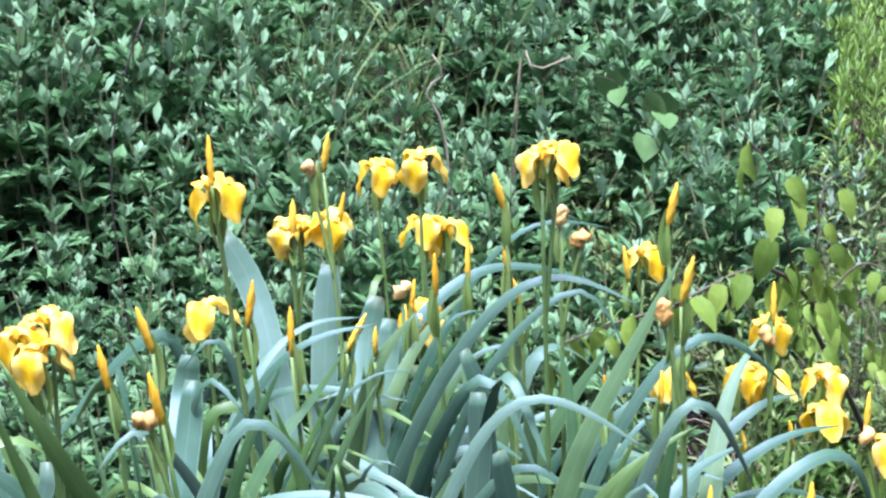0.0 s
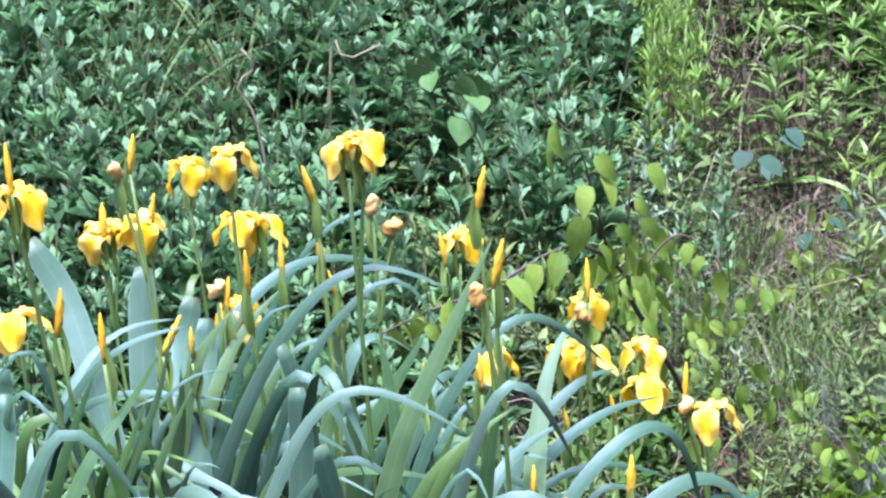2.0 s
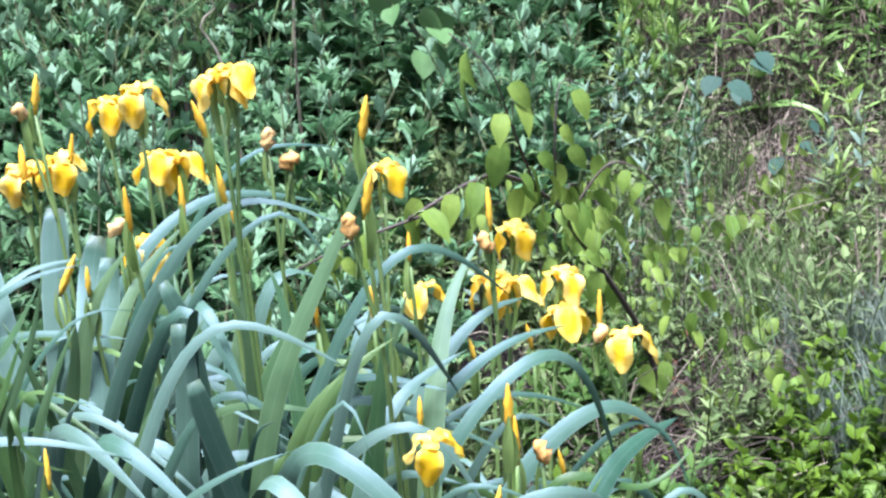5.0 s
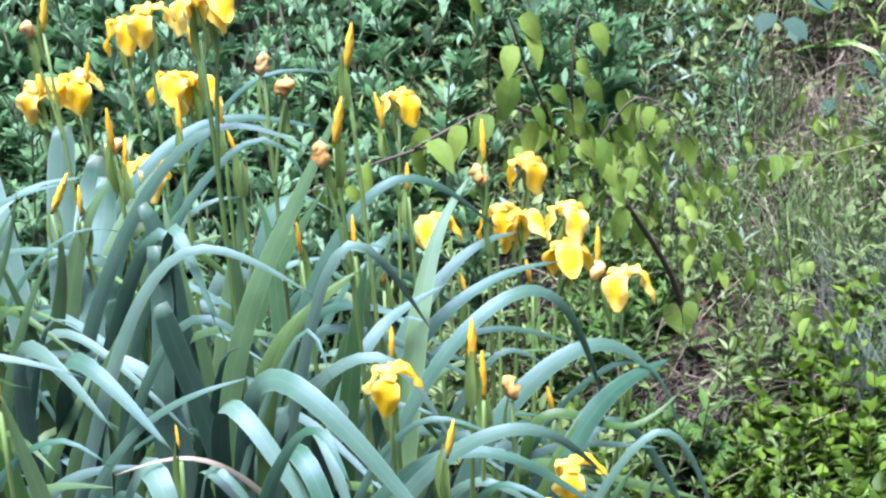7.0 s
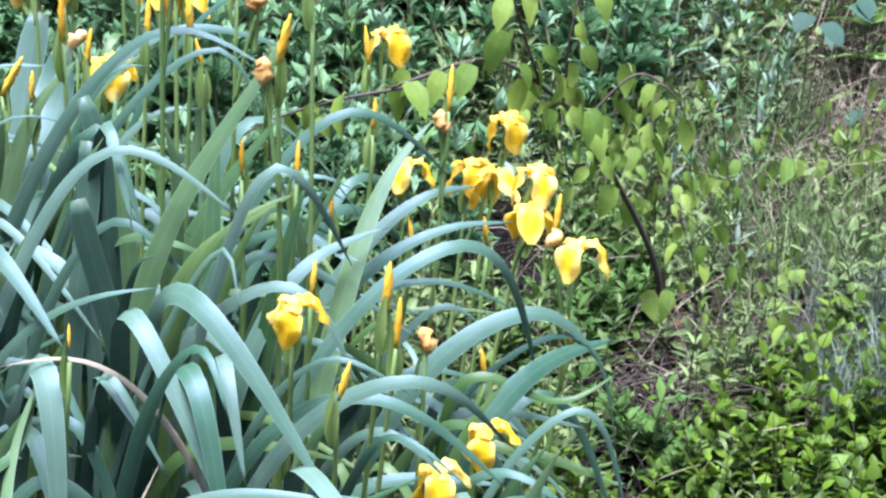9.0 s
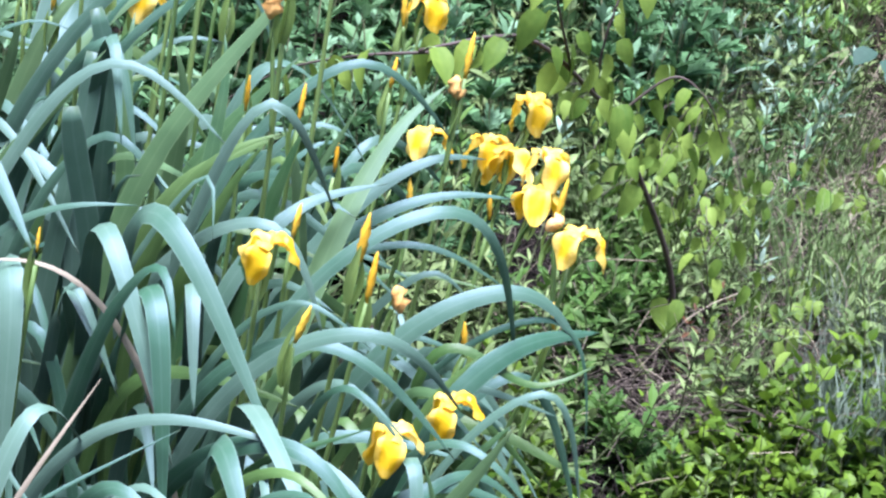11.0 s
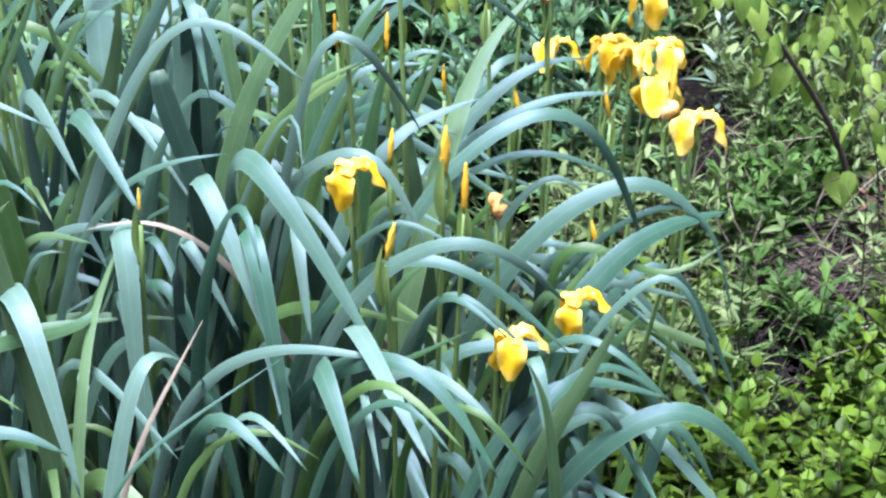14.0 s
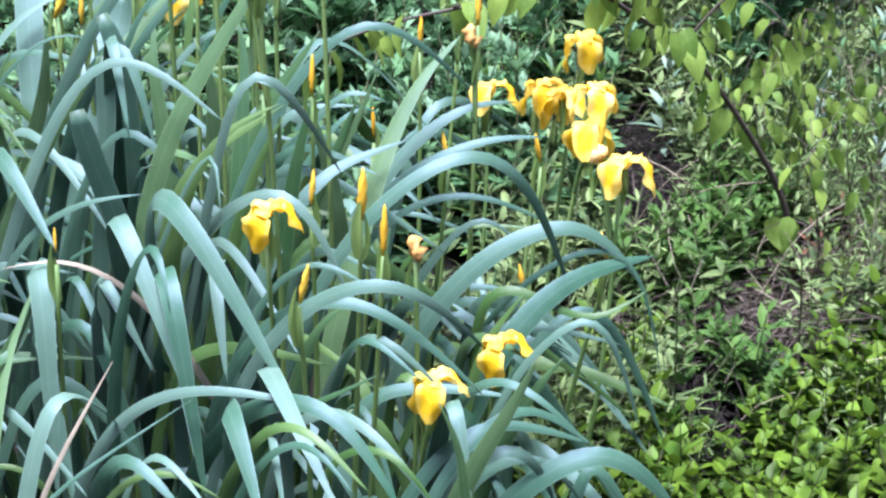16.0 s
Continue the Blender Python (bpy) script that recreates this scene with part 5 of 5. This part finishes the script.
def dead_heap(seed):
    r = random.Random(seed)
    h = Heap()
    for _ in range(7):
        ln, a, e = r.uniform(0.25, 0.62), r.uniform(0, 6.28), r.uniform(0.0, 0.55)
        o = np.array((r.uniform(-0.08, 0.08), r.uniform(-0.08, 0.08), -0.02))
        tip = o + ln * np.array((math.cos(a) * math.sin(e), math.sin(a) * math.sin(e), math.cos(e)))
        line = spline([o, (o + tip) / 2 + np.array((r.uniform(-0.03, 0.03), r.uniform(-0.03, 0.03), 0)), tip], 8)
        h.add(tube(line, np.linspace(0.0034, 0.0012, 8), 5)[:2])
        for _ in range(9):
            p, b = line[r.randrange(2, 8)], r.uniform(0, 6.28)
            v, f, _uv = leaf_sheet(r.uniform(0.018, 0.048), r.uniform(0.004, 0.013), 0.9, 0.6, 4)
            h.add((v, f), turn_to((0.6 * math.cos(b), 0.6 * math.sin(b), r.uniform(-1.2, 0.1)), p, r.uniform(-1.5, 1.5)))
    return h.piece()


stalks = [dead_heap(70 + s) for s in range(4)]
scatter("dead_stalks", "standing dead brown stalks at the thicket's edge", "dead stems", [DEAD_STALK], stalks,
        [(r.uniform(2.28, 2.75), r.uniform(2.2, 3.3)) for _ in range(22)], r, 0.7, 1.1)
scatter("pale_dead_stalks", "bleached dead stalks with curled leaves on the bank", "dead stems", [STRAW], stalks,
        [(r.uniform(2.2, 2.75), r.uniform(1.65, 2.35)) for _ in range(15)] + [(r.uniform(1.75, 2.3), r.uniform(1.15, 1.8)) for _ in range(4)], r, 0.35, 0.7, 0.5)
crumb = Heap()
for k in range(3200):
    x, y = r.uniform(0.9, 2.9), r.uniform(0.0, 2.8)
    if 1.2 < x < 1.5 and y < 0.8 and k % 6:
        continue
    v, f, _ = leaf_sheet(r.uniform(0.02, 0.05), r.uniform(0.008, 0.022), r.uniform(-0.3, 0.4), 0.3, 3)
    a, e = r.uniform(0, 6.28), r.uniform(-0.4, 0.5)
    crumb.add((v, f), turn_to((math.cos(a), math.sin(a), e), (x, y, ground_z(x, y) + 0.008), r.uniform(-1, 1)))
tagged(new("leaf_litter", crumb.mesh("leaf_litter", [LITTER])), "brown dead leaves scattered over the soil", "leaf litter", kind="stuff")


# a cane that arches out of the bank, hung with heart-shaped leaves
VINE_LEAVES = [sheet_mesh("leaf", VINE_LEAF, 0.072 + 0.012 * k, 0.044 + 0.005 * k, 0.3, 0.30, 6, 0.8, point=0.95) for k in range(3)]


def vine(name, label, canes, leaf_meshes, bark, seed, leaf_step=0.075, size=1.0, radius=0.0060, down=0.9):
    r = random.Random(seed)
    o = canes[0][0]
    plant = thing(name, label, "vine", "creepers" if name == "creeper" else "", o)
    for n, pts in enumerate(canes):
        line = spline(pts, 26)
        v, f, uv = tube(line - np.array(o), np.linspace(radius, radius * 0.4, 26) * (1.0 if n == 0 else 0.38), 6)
        part("cane", mesh("cane", v, f, bark, uv), plant)
        ln = float(np.linalg.norm(np.diff(line, axis=0), axis=1).sum())
        for k in range(int(ln / leaf_step)):
            s = (k + 0.5) / (ln / leaf_step)
            if n == 0 and s < 0.30:
                continue
            p = line[min(25, int(s * 25))] - np.array(o)
            a = r.uniform(0, 6.28)
            q = p + np.array((0.03 * math.cos(a), 0.03 * math.sin(a), r.uniform(-0.015, 0.02)))
            part("leaf", r.choice(leaf_meshes), plant, "", turn_to((0.5 * math.cos(a), 0.5 * math.sin(a) - 0.25, -down + r.uniform(-0.3, 0.5)), q, r.uniform(-1.3, 1.3), size * r.uniform(0.7, 1.15)))
            if name == "creeper":
                continue
            stalk_line = tube([p, (p + q) / 2 + (0, 0, 0.006), q], [0.0013] * 3, 4)
            part("leaf_stalk", mesh("leaf_stalk", *stalk_line[:2], STEM, stalk_line[2]), plant)
    return plant


vine("arching_vine", "arching dark cane hung with yellow-green heart-shaped leaves",
     [[(1.57, 1.02, 0.20), (1.53, 0.98, 0.40), (1.32, 0.78, 0.76), (1.22, 0.52, 0.88), (1.05, 0.34, 1.00), (0.88, 0.28, 0.96)],
      [(1.16, 0.44, 0.94), (1.10, 0.33, 1.08), (1.06, 0.30, 1.20), (1.00, 0.32, 1.27)],
      [(1.22, 0.52, 0.88), (1.22, 0.48, 1.02), (1.25, 0.50, 1.12), (1.30, 0.52, 1.10)],
      [(1.30, 0.72, 0.80), (1.40, 0.70, 0.90), (1.47, 0.70, 0.86), (1.52, 0.72, 0.78)],
      [(0.90, 0.28, 0.96), (0.78, 0.30, 0.93), (0.66, 0.33, 0.88), (0.56, 0.36, 0.80)]],
     VINE_LEAVES, CANE, 3, 0.040, 0.80, 0.008)
vine("trailing_vine", "thin trailing vine with small yellow-green leaves on the bank",
     [[(1.62, 0.95, 0.18), (1.58, 0.85, 0.45), (1.52, 0.78, 0.60), (1.60, 0.80, 0.52), (1.72, 0.90, 0.42)],
      [(1.55, 0.80, 0.52), (1.66, 0.95, 0.62), (1.78, 1.05, 0.58)]], VINE_LEAVES, CANE, 8, 0.05, 0.6, 0.002)
vine("round_leaved_vine", "vine with broad round green leaves over the thicket",
     [[(1.38, 2.40, 0.48), (1.38, 2.24, 0.88), (1.28, 2.20, 1.10), (1.18, 2.17, 1.14)], [(1.36, 2.22, 0.94), (1.42, 2.18, 1.08), (1.48, 2.18, 1.06)]],
     [sheet_mesh("leaf", ROUND_LEAF, 0.095, 0.085, 0.2, 0.25, 6, 1.0)], CANE, 12, 0.06, 1.0, 0.003, 0.5)

# creepers with olive heart-shaped leaves sprawling over the bank
OLIVE_LEAVES = [sheet_mesh("leaf", OLIVE_LEAF, 0.060 + 0.014 * k, 0.036 + 0.007 * k, 0.3, 0.3, 6, 0.6, point=1.0) for k in range(3)]
r = random.Random(77)
for k in range(28):
    x, y = 1.24 + 1.22 * ((k * 0.618) % 1.0) + r.uniform(-0.04, 0.04), 0.92 + 1.02 * ((k * 0.287) % 1.0) + r.uniform(-0.05, 0.05)
    if x < 1.5 and y < 1.15:
        y += 0.35
    if ((x - 1.98) / 0.12) ** 2 + ((y - 1.55) / 0.3) ** 2 < 1.0 or bare(x, y, 1.6):
        x += 0.25
    z = ground_z(x, y)
    a = r.uniform(0, 6.28)
    top = r.uniform(0.22, 0.42) if x < 1.75 else r.uniform(0.12, 0.25)
    canes = []
    for n in range(2):
        b = a + n * 2.6
        u, w = 0.16 * math.cos(b), 0.16 * math.sin(b)
        canes.append([(x, y, z - 0.02), (x + 0.2 * u, y + 0.2 * w, z + top * 0.7), (x + 0.7 * u, y + 0.7 * w, z + top), (x + 1.4 * u, y + 1.4 * w, z + top * 0.8)])
    vine("creeper", "creeper with olive green heart-shaped leaves on the bank", canes, OLIVE_LEAVES, CANE, 400 + k, 0.036, r.uniform(0.55, 0.9), 0.0022)

# broad blue-green three-leaved plant, and a narrow-leaved one beside it
BLUE = [sheet_mesh("leaf", BLUE_LEAF, 0.105, 0.085, 0.15, 0.12, 6, 0.8)]


def broad_herb(at, heads, seed):
    """A herb whose broad leaves hang outwards from their stalks."""
    r = random.Random(seed)
    x, y = at
    o = np.array((x, y, ground_z(x, y)))
    plant = thing("broad_leaved_herb", "herb with broad blue-green leaves on the bank", "herb", "broad-leaved herbs", tuple(o))
    for dx, dy, h, turn, size in heads:
        top = np.array((dx, dy, h))
        line = tube(spline([(0, 0, -0.03), top * 0.6 + (0, 0, 0.03), top], 8), np.linspace(0.003, 0.0018, 8), 5)
        part("leaf_stalk", mesh("leaf_stalk", *line[:2], HERB_STEM, line[2]), plant)
        part("leaf", BLUE[0], plant, "", turn_to((math.sin(turn), -0.75, -0.55), top, r.uniform(-0.25, 0.25), size))


broad_herb((2.14, 2.0), ((-0.02, -0.05, 0.42, -1.0, 0.72), (0.02, -0.06, 0.40, 0.5, 0.80), (0.10, -0.02, 0.44, 1.3, 0.7), (0.14, 0.0, 0.46, 0.1, 0.7), (0.08, 0.03, 0.36, -0.3, 0.6)), 1)
broad_herb((2.26, 1.86), ((-0.02, -0.03, 0.22, -0.7, 0.6), (0.05, -0.03, 0.25, 0.8, 0.55), (0.10, 0.02, 0.30, 0.2, 0.5)), 2)
RUSTY = [sheet_mesh("leaf", RUST_LEAF, 0.042, 0.017, 0.3, 0.3, 4, point=1.0)]
for k, (x, y, h) in enumerate(((1.55, 0.94, 0.20), (1.60, 0.99, 0.16), (1.72, 1.08, 0.18))):
    leafy_plant("rusty_sprig", "small sprig with withered red-brown leaves", "weed", (x, y), h, 12, RUSTY, CANE, "rusty sprigs", 0.8, 0.05, 0.0024, seed=600 + k)
SPIKE = [sheet_mesh("leaf", OLIVE_LEAF, 0.15, 0.026, 0.3, 0.25, 5), sheet_mesh("leaf", SPATHE, 0.14, 0.024, 0.3, 0.25, 5)]
for k, (x, y, h) in enumerate(((2.43, 1.90, 0.40), (2.60, 2.10, 0.30), (2.35, 1.75, 0.22))):
    leafy_plant("lance_leaved_herb", "pale green herb with a whorl of lance-shaped leaves", "herb", (x, y), h, 22, SPIKE, HERB_STEM, "lance-leaved herbs", 0.9, 0.04, 0.004, seed=320 + k)

SILVER_LEAVES = [sheet_mesh("leaf", SILVER_LEAF, 0.075 + 0.012 * k, 0.020, 0.2, 0.3, 5, point=1.0) for k in range(2)]
for k, (x, y) in enumerate(((2.02, 2.02), (2.10, 2.12), (1.98, 1.86), (2.36, 1.78), (2.44, 1.72), (1.66, 1.55), (1.80, 1.30), (1.30, 1.62),
                           (1.88, 2.10), (1.95, 2.20), (2.03, 2.28), (1.90, 2.32), (1.82, 2.22), (2.06, 2.40), (1.98, 2.36), (1.78, 2.05), (1.86, 1.95), (2.12, 2.22))):
    leafy_plant("silver_herb", "silvery blue-green herb with upright narrow leaves", "herb", (x, y), 0.26 + 0.03 * (k % 5), 22, SILVER_LEAVES, HERB_STEM, "silvery herbs", 1.2, 0.05, 0.003, seed=350 + k)

# bleached dead stems that stick out of the thicket
def dead_stem(pts, radius, bark=DRY_LEAF):
    o = (pts[0][0], pts[0][1], ground_z(pts[0][0], pts[0][1]))
    plant = thing("dead_stem", "bent dead stem standing in the thicket", "dead stem", "dead stems", o)
    line = spline([(o[0], o[1], o[2] - 0.03)] + list(pts[1:]), 22)
    v, f, uv = tube(line - np.array(o), np.linspace(radius, radius * 0.5, 22), 6)
    part("stem", mesh("stem", v, f, bark, uv), plant)


dead_stem([(0.83, 2.4), (0.80, 2.38, 1.00), (0.76, 2.38, 1.10), (0.81, 2.37, 1.14), (0.78, 2.36, 1.20)], 0.006)
dead_stem([(1.00, 2.42), (1.02, 2.38, 1.00), (1.05, 2.37, 1.20), (1.07, 2.36, 1.14), (1.18, 2.35, 1.17)], 0.006, STRAW)
dead_stem([(2.45, 2.75), (2.46, 2.7, 0.85), (2.58, 2.68, 1.04), (2.66, 2.66, 1.02), (2.69, 2.66, 0.95)], 0.004)
dead_stem([(-0.10, 1.85), (-0.13, 1.8, 1.00), (-0.08, 1.78, 1.25), (-0.02, 1.78, 1.40)], 0.004, CANE)
